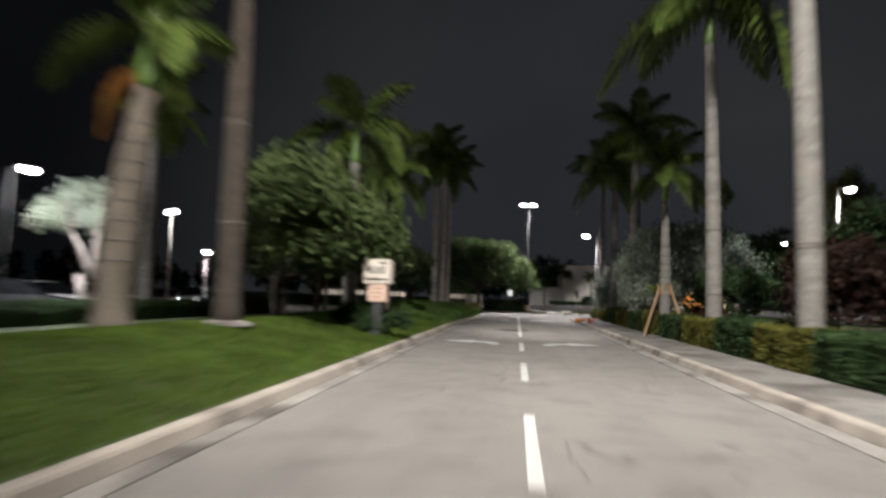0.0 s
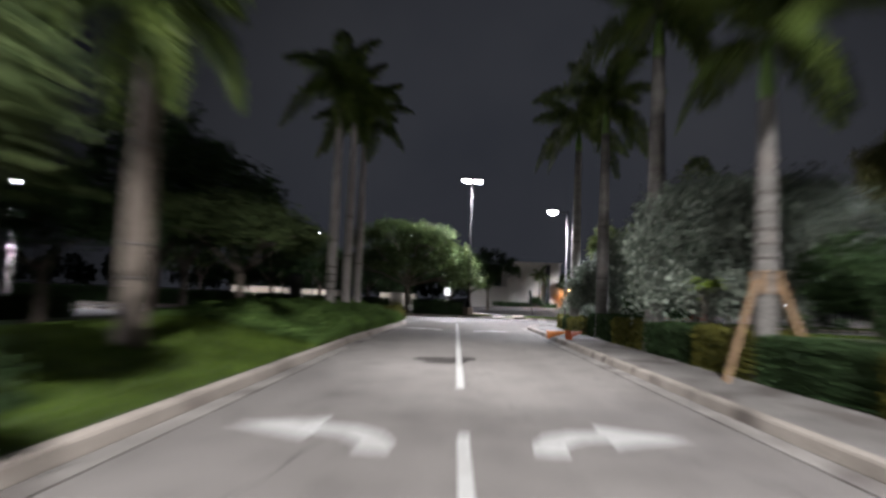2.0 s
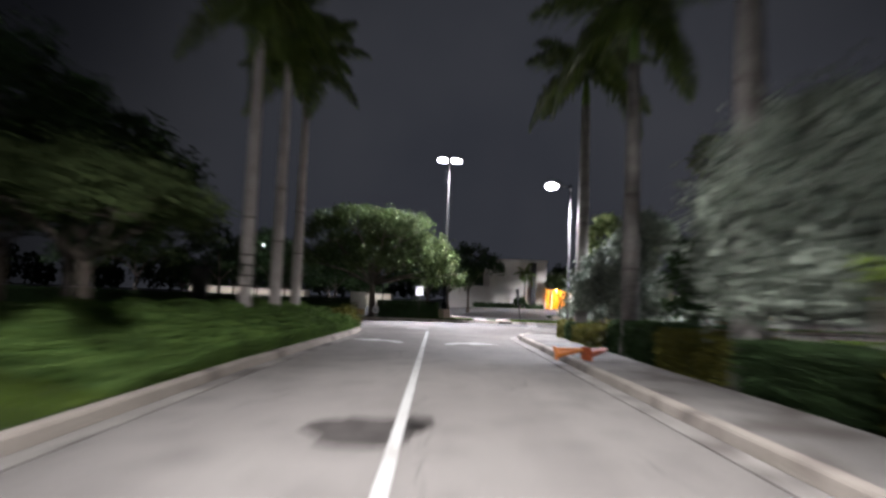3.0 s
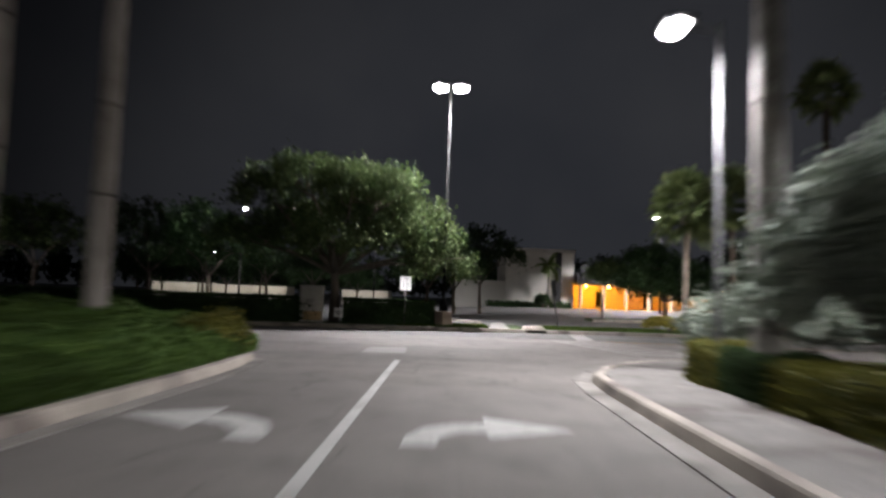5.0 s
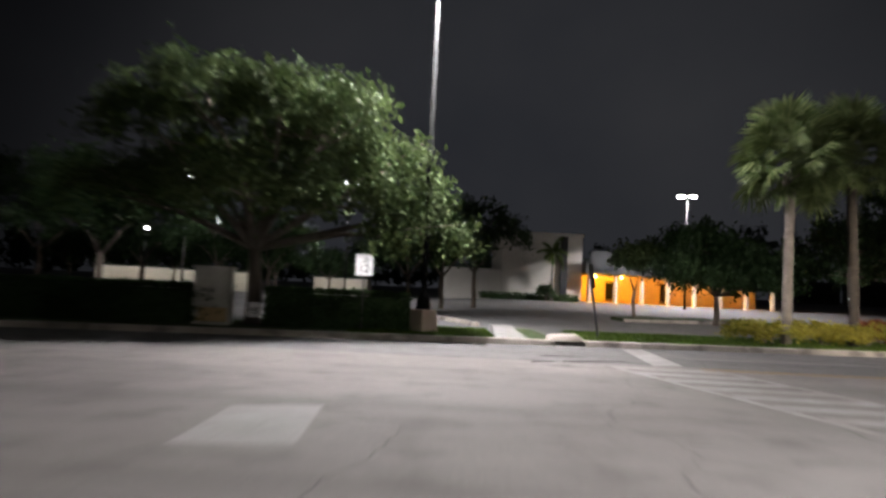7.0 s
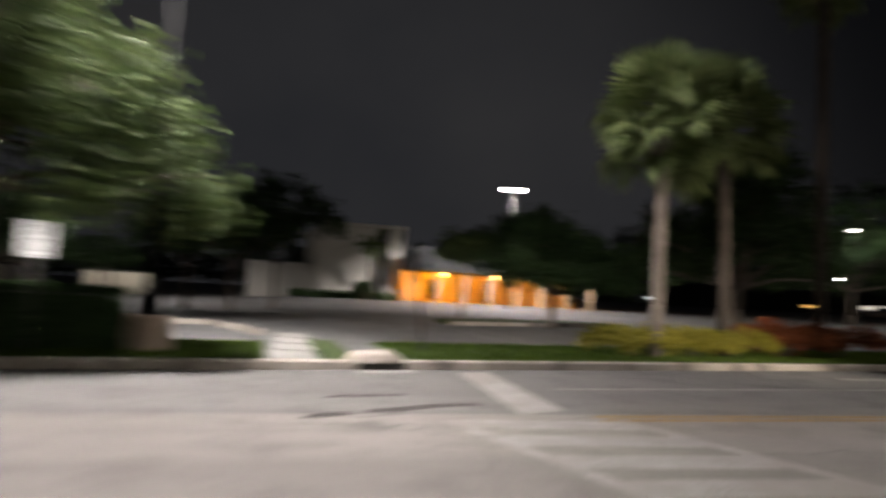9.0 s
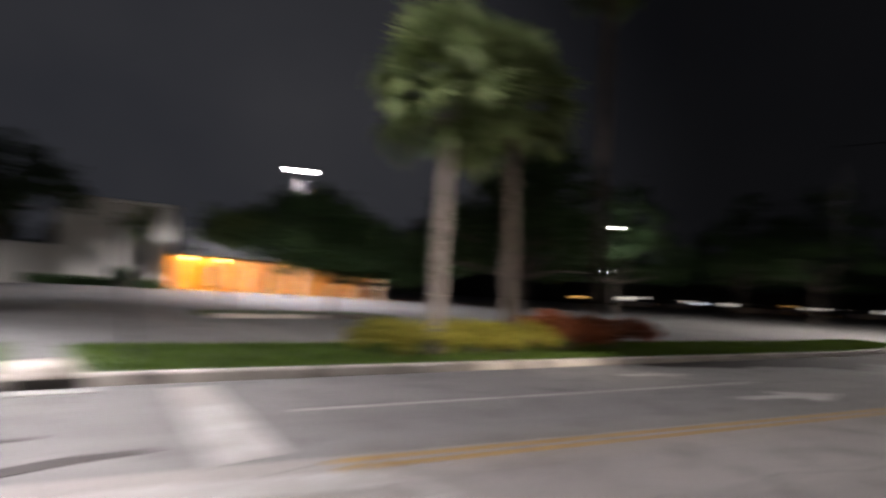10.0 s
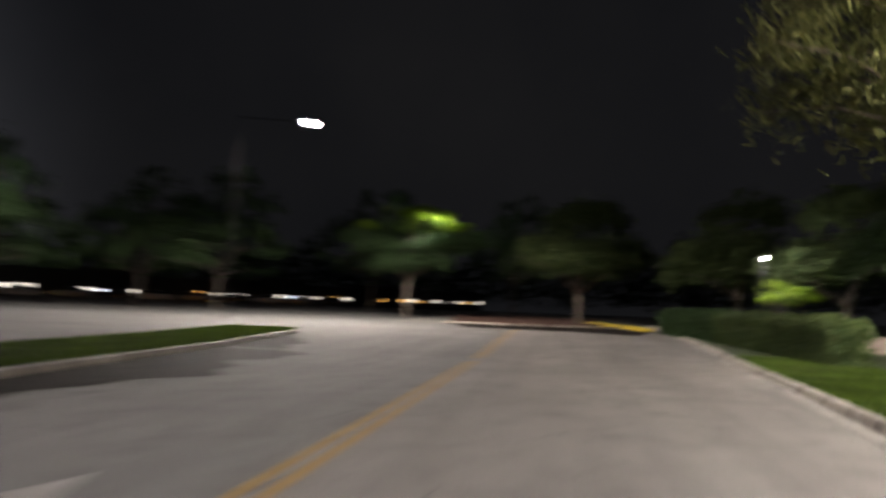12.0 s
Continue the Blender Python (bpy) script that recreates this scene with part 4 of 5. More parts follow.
# ---- ramp, drain and kerb pieces on the far side ----
ramp = thing("pavement_2", 0, 0, 0, "pale concrete ramp from the road into the lot", "pavement", kind="structure")
for k in range(4):
    y0 = 57.35 + 1.5 * k
    bm = bmesh.new()
    box(bm, 2.8 + 0.1 * k, 3.62 + 0.06 * k, y0, y0 + 1.49, -0.02, 0.145 + 0.003 * k, 0.01)
    part("slab", bm, M["patch"], ramp)
drain = thing("storm_drain", 4.62, 57.05, 0.0, "raised pale concrete storm drain with dark inlet", "storm drain", turn=9)
hood = boxed(-0.4, 0.42, 0.06, 0.72, 0.0, 0.22, 0.05)
bmesh.ops.transform(hood, matrix=pose(0, 0, 0, 7, -4, 0), verts=hood.verts)
part("hood", hood, M["concrete"], drain, "raised warm grey concrete hood", smooth=True)
part("apron", box(bmesh.new(), -0.45, 0.5, -0.34, 0.02, -0.02, 0.02, 0.01), M["patch"], drain)
part("inlet", box(bmesh.new(), -0.36, 0.44, 0.02, 0.06, 0.02, 0.13), M["oil"], drain, "dark inlet opening")
kerb_run("kerb_4", [(10.0, 71.0), (18.5, 73.9)], 1, "pale kerb of a planted island in the lot", gutter=False, step=1.4)
kerb_run("kerb_5", [(-3.0, 66.6), (1.2, 67.6), (2.95, 63.2)], 1, "pale kerb of the lot beyond the verge", gutter=False, step=1.35)
marking("island_grass", [(10.05, 71.2), (18.5, 74.1), (17.5, 76.0), (9.8, 72.8)], "lawn", "small grass island in the lot", 0.15, "lawn", 0.15)


# ---- street lamps ----
def street_lamp(x, y, height, heads, label, watts, pole="pole", radius=0.07, reach=0.55, turn=0.0, pedestal=None, size=0.34, lens="glow", z=None, cone=152.0, tilt=0.0, colour=(1.0, 0.975, 0.975)):
    """A lamp post: base plate, tapered pole, arms, and heads with glowing lenses."""
    z = ground_z(x, y) if z is None else z
    post = thing("street_lamp", x, y, z, label, "street lamp", "street lamps")
    low = 0.0
    if pedestal:
        low = pedestal
        part("pedestal", lathe([(0.42, -0.1), (0.42, pedestal * 0.06), (0.36, pedestal * 0.94), (0.33, pedestal)], 4), M["pedestal"], post, "square tan concrete pedestal")
        part("skirt", lathe([(0.2, pedestal), (0.17, pedestal + 0.25), (0.1, pedestal + 0.45)], 12), M[pole], post)
    part("pole", lathe([(radius * 1.3, low), (radius, low + 0.4), (radius * 0.75, height)], 12), M[pole], post, smooth=True)
    part("base_plate", boxed(-radius * 2.2, radius * 2.2, -radius * 2.2, radius * 2.2, low - 0.02, low + 0.03, 0.01), M[pole], post)
    for k in range(heads):
        a = turn + 180.0 * k
        out = Vector((math.cos(radians(a)), math.sin(radians(a)), 0))
        tip = Vector((0, 0, height - 0.05)) + out * reach
        part("arm", tube(bmesh.new(), [(0, 0, height - 0.12), tip * 1.0], [0.03, 0.03], 6), M[pole], post)
        m = Matrix.Translation(tip) @ pose(0, 0, 0, 0, 0, a)
        head = part("head", box(bmesh.new(), -0.12, size * 1.5, -size * 0.62, size * 0.62, -0.02, 0.1, 0.04, m), M["dark_metal"], post)
        lens_bm = bmesh.new()
        bmesh.ops.create_uvsphere(lens_bm, u_segments=14, v_segments=8, radius=1.0, matrix=m @ Matrix.Translation((size * 0.7, 0, -0.04)) @ Matrix.Diagonal((size * 0.8, size * 0.58, size * 0.42, 1)))
        part("lens", lens_bm, M[lens], head, "bright white glowing lens", True)
        if watts:
            spot = Vector((x, y, z)) + tip + out * size * 0.7
            spot.z -= size * 0.75
            lamp_light(spot.x, spot.y, spot.z, watts, colour, down=cone, aim=spot + out * math.tan(radians(tilt)) + Vector((0.01, 0, -1)))
    return post


street_lamp(0.85, 57.9, 10.25, 2, "tall twin-headed lamp post on a tan concrete pedestal", LAMP_A, "black_pole", 0.075, 0.14, 0.0, 0.65, 0.42, z=0.1, cone=124.0, tilt=24.0)
street_lamp(5.2, 40.5, 5.7, 1, "slim grey lamp post with one head by the pavement", LAMP_B, "dark_metal", 0.05, 0.5, 180.0, size=0.3, z=0.12, cone=140.0)
street_lamp(21.0, 93.0, 9.2, 2, "tall twin-headed lamp post in the lot", LAMP_C, "black_pole", 0.08, 0.16, -15.0, size=0.42, cone=142.0)
street_lamp(12.6, 22.9, 6.1, 1, "lamp post with one head behind the shrubs", LAMP_R, "dark_pole", 0.06, 0.3, 0.0, size=0.28, z=0.12)
street_lamp(12.1, 38.6, 5.8, 1, "lamp post with one head behind the shrubs", LAMP_R, "dark_pole", 0.06, 0.3, 180.0, size=0.22, z=0.12)
street_lamp(-23.7, 43.0, 4.2, 1, "low lamp post in the dark parking lot", LAMP_L, "dark_pole", 0.06, 0.3, -60.0, size=0.45)
street_lamp(-38.1, 63.6, 9.8, 2, "tall lamp post in the parking lot", LAMP_L, "dark_pole", 0.09, 0.5, -40.0, size=0.55)
street_lamp(-17.5, 88.6, 8.6, 1, "tall lamp post across the road", 0.3 * LAMP_L, "dark_pole", 0.09, 0.5, -60.0, size=0.36)
# post hidden by the tree, added to light the store wall
street_lamp(-5.5, 88.0, 8.7, 2, "hidden twin-headed lamp post added behind the spreading tree", 0.3 * LAMP_C, "black_pole", 0.06, 0.2, 20.0, size=0.3, cone=150.0)
street_lamp(-31.8, 142.0, 10.2, 2, "distant tall lamp post", 0, "dark_pole", 0.1, 0.8, 0.0, size=0.7, lens="glow_far")
street_lamp(51.1, 70.9, 13.0, 1, "tall black lamp post with a long arm beyond the verge", LAMP_E, "black_pole", 0.035, 4.0, -70.0, size=0.55, cone=164.0, colour=(1.0, 0.93, 0.84))
street_lamp(45.7, 86.0, 7.5, 1, "slim lamp post before the dark lot trees", 500.0, "black_pole", 0.05, 0.2, 0.0, size=0.26, cone=0.0)
street_lamp(43.2, 84.9, 3.7, 1, "low lamp post before the dark lot trees", 0, "black_pole", 0.04, 0.2, 0.0, size=0.2, lens="glow_far")
street_lamp(-18.4, 84.3, 4.5, 1, "low lamp post across the road", 40.0, "black_pole", 0.06, 0.3, -60.0, size=0.26)
# post hidden among the leaves, added to brighten the crown's top
street_lamp(73.4, 62.4, 9.3, 1, "hidden lamp post added within the bend tree's crown", 5000.0, "black_pole", 0.05, 0.1, 180.0, size=0.12, lens="glow_far", cone=0.0)
street_lamp(44.0, 41.7, 4.1, 1, "small lamp post with one head behind the near hedge", 190.0, "black_pole", 0.04, 0.2, 180.0, size=0.16, lens="glow_far", cone=0.0)
# unseen mast; its two spots are added in place of the car's headlights
street_lamp(-3.7, -11.0, 20.0, 1, "unseen mast added behind the drive's start to light the road", 0, "pole", 0.12, 4.0, 5.0, size=0.5, z=mound_z(-3.7, 0))
lamp_light(0.7, -10.6, 19.7, LAMP_S, (1.0, 0.96, 0.89), 0.5, down=60, aim=(1.3, 10.0, 0.0), blend=1.0)
lamp_light(0.7, -10.6, 19.6, LAMP_F, (1.0, 0.96, 0.89), 0.5, down=12.5, aim=(0.7, 23.0, 0.0), blend=1.0)
# unseen post, added to brighten the near verge and the road
street_lamp(18.6, 44.2, 6.0, 1, "unseen slim lamp post added on the near verge", LAMP_N, "dark_pole", 0.06, 0.5, 60.0, size=0.3, cone=0.0, colour=(1.0, 0.92, 0.8))
# added flood on the far shrubs, where headlights would reach them
lamp_light(18.75, 44.75, 5.7, 12000.0, (1.0, 0.9, 0.76), 0.2, down=26, aim=(13.2, 60.6, 1.5), blend=1.0)
# second unseen post, added to light the hedge and the grass before it
street_lamp(29.3, 42.0, 5.0, 1, "unseen low lamp post added beside the near hedge", 1.3 * LAMP_N, "dark_pole", 0.05, 0.4, 60.0, size=0.25, cone=164.0, colour=(1.0, 0.92, 0.8))
# narrow added spot: whitens the speed sign as headlights would
lamp_light(4.62, 40.7, 5.4, 16000.0, size=0.15, down=4, aim=(-0.72, 57.35, 1.75), blend=0.8)
# extra flood added for the headlight on the large silver shrub
lamp_light(-14.9, 13.5, 4.5, 5200.0, (1.0, 0.96, 0.9), 0.2, down=15, aim=(6.4, 26.4, 3.2), blend=0.9)
street_lamp(-15.6, 13.4, 4.9, 1, "lamp post with one head at the edge of the parking lot", 1.1 * LAMP_L, "black_pole", 0.06, 0.4, 0.0, size=0.3, cone=0.0)


# ---- signs and boxes ----
def lettering(text, size, mat, m, parent, name="lettering", thick=0.002):
    data = bpy.data.curves.new("text", "FONT")
    data.body, data.size, data.align_x, data.align_y, data.extrude = text, size, "CENTER", "CENTER", thick
    ob = new("text_source", data)
    dg = bpy.context.evaluated_depsgraph_get()
    mesh = bpy.data.meshes.new_from_object(ob.evaluated_get(dg))
    bpy.data.objects.remove(ob)
    mesh.materials.clear()
    mesh.materials.append(M[mat])
    made = part(name, mesh, None, parent)
    made.matrix_basis = m
    return made


speed = thing("speed_sign", -0.72, 57.35, 0.14, "white speed limit sign reading 12 on a thin post", "road sign")
part("post", boxed(-0.025, 0.025, 0.012, 0.05, -0.1, 2.0, 0.004), M["dark_pole"], speed)
plate = part("plate", boxed(-0.225, 0.225, -0.006, 0.006, 1.42, 1.98, 0.004), M["white_panel"], speed)
for x0, x1, z0, z1 in ((-0.2, 0.2, 1.945, 1.955), (-0.2, 0.2, 1.445, 1.455)):
    part("border", boxed(x0, x1, -0.010, -0.0065, z0, z1), M["sign_text"], speed)
for x0 in (-0.2, 0.19):
    part("border", boxed(x0, x0 + 0.01, -0.010, -0.0065, 1.456, 1.944), M["sign_text"], speed)
lettering("SPEED", 0.10, "sign_text", Matrix.Translation((0, -0.008, 1.88)) @ pose(0, 0, 0, 90), speed)
lettering("LIMIT", 0.10, "sign_text", Matrix.Translation((0, -0.008, 1.785)) @ pose(0, 0, 0, 90), speed)
lettering("12", 0.30, "sign_text", Matrix.Translation((0, -0.008, 1.6)) @ pose(0, 0, 0, 90), speed)

small = thing("notice_sign", -3.32, 56.75, 0.14, "small white notice on a short stake before the hedge", "sign")
part("stake", boxed(-0.015, 0.015, 0.005, 0.03, -0.1, 0.6), M["dark_pole"], small)
part("plate", boxed(-0.17, 0.17, -0.005, 0.005, 0.26, 0.62, 0.003), M["white_panel"], small)
part("bars", box(box(boxed(-0.1, 0.1, -0.008, -0.0055, 0.40, 0.43), -0.1, 0.1, -0.008, -0.0055, 0.46, 0.49), -0.05, 0.06, -0.008, -0.0055, 0.33, 0.37), M["sign_text"], small, "dark unreadable lettering")

cab = thing("utility_cabinet", -4.45, 57.0, 0.14, "pale steel utility cabinet with a tan lower plate", "cabinet", turn=4)
part("body", boxed(-0.45, 0.45, -0.25, 0.25, 0.0, 1.42, 0.02), M["cabinet"], cab)
part("roof_cap", boxed(-0.48, 0.48, -0.29, 0.29, 1.423, 1.48, 0.015), M["cabinet"], cab)
for s in (-1, 1):
    door = part("door", boxed(0.01 if s > 0 else -0.42, 0.42 if s > 0 else -0.01, -0.272, -0.253, 0.48, 1.36, 0.005), M["cabinet"], cab)
    part("handle", boxed(0.04 * s - 0.01, 0.04 * s + 0.01, -0.3, -0.274, 0.82, 0.96, 0.004), M["dark_metal"], door)
part("lower_plate", boxed(-0.3, 0.42, -0.272, -0.253, 0.1, 0.45, 0.005), M["cabinet_tan"], cab, "tan lower plate")

monument = thing("entrance_sign", -3.78, 12.1, mound_z(-3.7, 0), "cream and salmon double-panel entrance sign on a dark post", "sign", turn=-6)
part("base", boxed(-0.1, 0.16, -0.07, 0.07, -0.1, 0.96, 0.02), M["dark_metal"], monument)
lower = part("lower_panel", boxed(-0.2, 0.3, -0.13, 0.13, 0.9, 1.37, 0.02), M["sign_pink"], monument, "salmon lower panel with faint lettering")
upper = part("upper_panel", boxed(-0.34, 0.4, -0.15, 0.15, 1.375, 2.02, 0.02), M["sign_cream"], monument, "cream upper panel with dark lettering")
for z0, z1, x0, x1 in ((1.9, 1.95, 0.1, 0.3), (1.47, 1.52, -0.28, 0.34)):
    part("lettering_bar", boxed(x0, x1, -0.156, -0.1505, z0, z1), M["sign_text"], upper)
for k in range(7):
    part("lettering_bar", boxed(-0.2 + 0.07 * k, -0.165 + 0.07 * k, -0.156, -0.1505, 1.64, 1.84 - 0.03 * (k % 3 == 1)), M["sign_text"], upper)
for k in range(3):
    part("lettering_bar", boxed(-0.1, 0.22 - 0.04 * k, -0.136, -0.1305, 1.24 - 0.11 * k, 1.27 - 0.11 * k), M["cabinet_tan"], lower)

board = thing("sign_board", -6.9, 36.5, mound_z(-6.9, 36.5), "dark brown sign board seen from its unlit side", "sign", turn=8)
part("panel", boxed(-0.26, 0.26, -0.07, 0.07, 0.0, 1.45, 0.02), M["dark_pole"], board)
part("cap", boxed(-0.34, 0.34, -0.1, 0.1, 1.453, 1.53, 0.015), M["dark_metal"], board)

post_sign = thing("leaning_sign", 5.85, 59.1, 0.15, "dark leaning signpost seen edge-on on the verge", "road sign", turn=70)
post_sign.matrix_basis = pose(5.85, 59.1, 0.15, 0, -9, 0) @ pose(0, 0, 0, 0, 0, 62)
part("post", boxed(-0.03, 0.03, -0.03, 0.03, -0.1, 2.1, 0.005), M["dark_metal"], post_sign)
part("plate", boxed(-0.26, 0.26, -0.05, -0.035, 1.4, 2.1, 0.005), M["dark_metal"], post_sign)


def traffic_cone(x, y, z, turn, mat, label):
    """A knocked-over traffic cone with its square foot."""
    cone = thing("traffic_cone", x, y, z, label, "traffic cone")
    cone.matrix_basis = pose(x, y, z, 0, 80, 0) if turn is None else pose(x, y, z, 0, 0, turn) @ pose(0, 0, 0, 0, 80, 0)
    part("foot", boxed(-0.16, 0.16, -0.16, 0.16, 0, 0.04, 0.015), M[mat], cone)
    part("shell", lathe([(0.13, 0.04), (0.12, 0.06), (0.088, 0.28), (0.05, 0.52), (0.028, 0.62)], 16), M[mat], cone, smooth=True)


traffic_cone(3.08, 31.1, 0.27, -14, "cone", "orange traffic cone lying on the kerb")
traffic_cone(3.75, 31.0, 0.28, 30, "cone_red", "faded red traffic cone lying on the pavement")


# ---- trees and bushes, from the start of the drive onwards ----
broadleaf_tree(-6.7, 12.6, [(1.5, -3.0, 3.1, 1.0, 1.3, 0.9), (1.0, -1.2, 3.0, 1.2, 1.5, 1.1), (1.8, -1.8, 2.75, 0.9, 1.3, 0.85), (0.4, 0.4, 2.7, 1.2, 1.4, 1.1), (2.1, 0.7, 2.4, 1.1, 1.1, 0.8), (2.7, 0.8, 2.05, 0.6, 0.8, 0.5), (1.5, -2.0, 2.0, 1.0, 1.2, 0.5), (1.0, 0.0, 1.9, 1.2, 1.2, 0.5)],
               1.3, 0.13, 56000, 0.085, "leaf", "broad spreading green tree on the lawn behind the sign", 201, z=0.45)
broadleaf_tree(-7.4, 30.8, [(-1.6, -1.0, 2.9, 1.8, 1.8, 0.9), (1.0, -0.8, 2.7, 1.8, 1.6, 0.8), (1.2, 1.2, 2.6, 1.3, 1.6, 0.8), (-0.8, 1.0, 3.3, 2.2, 1.8, 0.9)],
               1.6, 0.14, 13000, 0.085, "leaf", "broad dark green tree over the planted bank", 202, z=0.4)
broadleaf_tree(-11.5, 26.5, [(0, 0, 3.0, 2.2, 2.2, 1.1), (1.4, 0.6, 2.6, 1.5, 1.5, 0.9), (-1.6, -0.4, 2.6, 1.6, 1.6, 0.9)], 1.6, 0.14, 9000, 0.1, "leaf_dark", "dark round tree at the lawn's edge", 203, z=0.15)
broadleaf_tree(-14.6, 16.2, [(-1.2, 0, 3.6, 1.0, 1.0, 0.7), (0.6, 0, 3.5, 0.9, 0.9, 0.7), (-0.2, 0.4, 4.3, 1.1, 1.0, 0.6)], 1.7, 0.2, 3500, 0.07, "leaf_silver",
               "small lit tree with pale forking trunk", 204, z=0.002, bark="pale_bark", stems=2)
for k, (x, y, q) in enumerate(((-12.7, 36.0, 1.6), (-13.8, 41.6, 1.6))):
    broadleaf_tree(x, y, [(-1.3 * q, 0, 3.2 * q, 1.7 * q, 1.7 * q, 1.1 * q), (1.3 * q, 0.3, 3.3 * q, 1.7 * q, 1.7 * q, 1.2 * q), (0, -0.5 * q, 4.3 * q, 1.8 * q, 1.7 * q, 1.1 * q), (0.2 * q, 0.4 * q, 2.3 * q, 1.9 * q, 1.7 * q, 0.7 * q)], 1.5 * q, 0.17, 9000, 0.15, "leaf_dark",
                   "tall dark tree standing in the unlit parking lot", 660 + k, spread=0.34)
for k, (x, y, s) in enumerate(((-13.5, 11.0, 5), (-14.2, 15.0, 6), (-14.6, 20.0, 7), (-15.2, 25.5, 8), (-15.5, 32.0, 9))):
    hedge("hedge", x - 0.5, x + 0.5, y - 2.2, y + 2.4, 0.0, 0.75, "leaf_dark", "low dark hedge at the edge of the parking lot", "hedge", "hedges by the parking lot", 300 + s, 260, 0.07, 0.08)

shrub("silver_shrub", 6.7, 26.6, [(-0.7, -0.6, 1.6, 1.1, 1.6, 1.0), (-0.6, 0.8, 1.9, 1.1, 1.5, 1.1), (-0.9, 0.0, 2.8, 1.1, 1.7, 1.1), (0.7, -0.8, 1.8, 1.3, 1.8, 1.2), (0.6, -0.2, 3.1, 1.5, 1.8, 1.1), (-0.3, -0.6, 3.7, 1.2, 1.6, 0.8), (0.7, 0.8, 3.8, 1.4, 1.6, 0.8), (-0.5, 0.7, 3.6, 1.1, 1.4, 0.8), (0.2, -2.0, 3.2, 1.3, 1.6, 0.9), (1.4, -1.6, 3.6, 1.3, 1.6, 0.9), (1.5, 1.0, 4.1, 1.4, 1.5, 0.7), (1.6, -3.2, 2.6, 1.3, 1.5, 1.0)],
      96000, 0.075, "leaf_silver", "large silver-green shrub over the hedge", 211, 0.12, spread=0.24)
shrub("silver_shrub", 6.9, 37.6, [(0, 0, 1.3, 1.0, 1.4, 1.0), (-0.3, 0.5, 2.4, 1.0, 1.2, 1.1), (0.2, -0.2, 3.3, 0.9, 1.0, 0.9), (-0.9, 1.2, 1.6, 0.8, 0.8, 0.8), (-1.5, 1.0, 1.9, 0.45, 0.5, 0.4), (-1.6, 1.4, 1.3, 0.4, 0.5, 0.45), (-1.2, 0.6, 2.6, 0.4, 0.5, 0.35)],
      24000, 0.075, "leaf_silver", "silver-green shrub beside the street lamp", 212, 0.12, spread=0.15)
shrub("green_shrub", 6.9, 31.8, [(0, 0, 1.2, 1.0, 1.7, 0.9), (0.3, 0.4, 2.2, 1.1, 1.5, 1.0)], 7000, 0.08, "leaf_dark", "dark green shrub behind the hedge", 213, 0.12)
shrub("green_shrub", 7.4, 20.0, [(0, 0, 1.2, 1.2, 2.2, 1.0), (0.4, 1.2, 1.9, 1.1, 1.6, 0.9), (0.3, -1.5, 1.6, 1.1, 1.5, 0.9)], 8000, 0.08, "leaf_dark", "dark green shrub behind the staked palm", 214, 0.12)
shrub("red_shrub", 8.2, 13.2, [(0, 0, 1.2, 1.3, 2.4, 1.1), (0.3, 1.2, 2.2, 1.3, 1.9, 1.0), (0.2, -1.6, 1.9, 1.2, 1.6, 1.0)], 9000, 0.085, "leaf_maroon", "tall dark red-leaved shrub behind the hedge", 215, 0.12)
shrub("green_shrub", 8.4, 7.0, [(0, 0, 0.9, 1.3, 2.6, 0.8), (0.5, 1.5, 1.3, 1.2, 1.6, 0.8)], 7000, 0.085, "leaf_dark", "dark green shrub behind the hedge", 216, 0.12)
shrub("lime_shrub", 5.75, 23.9, [(0, 0, 1.75, 0.32, 0.3, 0.12)], 200, 0.05, "leaf_lime", "bright yellow-green sprig over the hedge", 217, 0.12)
broadleaf_tree(11.3, 31.0, [(0, 0, 3.3, 2.6, 2.8, 1.3), (-1.2, 1.4, 2.8, 1.8, 1.9, 1.0), (1.4, -1.2, 3.0, 1.8, 1.9, 1.0)], 1.6, 0.16, 9000, 0.11, "leaf_dark", "dark tree behind the shrubs", 218, z=0.12)
broadleaf_tree(12.5, 16.5, [(0, 0, 3.8, 2.4, 2.8, 1.4), (-1.2, 1.4, 3.0, 1.8, 1.9, 1.1), (1.4, -1.2, 3.2, 1.8, 1.9, 1.1)], 1.8, 0.16, 8000, 0.11, "leaf_dark", "dark tree behind the shrubs", 219, z=0.12)
shrub("silver_shrub", 7.05, 42.3, [(-1.0, -0.1, 0.85, 0.75, 0.7, 0.6), (-0.1, 0.2, 0.95, 1.0, 0.9, 0.62), (0.8, -0.3, 1.0, 0.9, 0.9, 0.6), (1.6, 0.4, 0.9, 1.0, 0.9, 0.65)], 14000, 0.06, "leaf_silver", "rounded silver-green shrub at the corner", 220, 0.12)
shrub("silver_shrub", 9.2, 42.4, [(0, 0, 0.8, 1.3, 1.2, 0.7), (1.3, 0.3, 0.9, 1.1, 1.0, 0.7)], 6000, 0.07, "leaf_silver", "rounded silver-green shrub near the corner", 221, 0.12)

shrub("green_shrub", -3.85, 12.3, [(-0.7, 0.4, 0.42, 0.6, 0.3, 0.38), (0.0, 0.0, 0.36, 0.42, 0.42, 0.36), (0.5, 0.3, 0.36, 0.4, 0.3, 0.34)], 5200, 0.05, "leaf_dark", "low dark green shrub round the entrance sign's foot", 282, mound_z(-3.75, 12.2) - 0.02, spread=0.08)

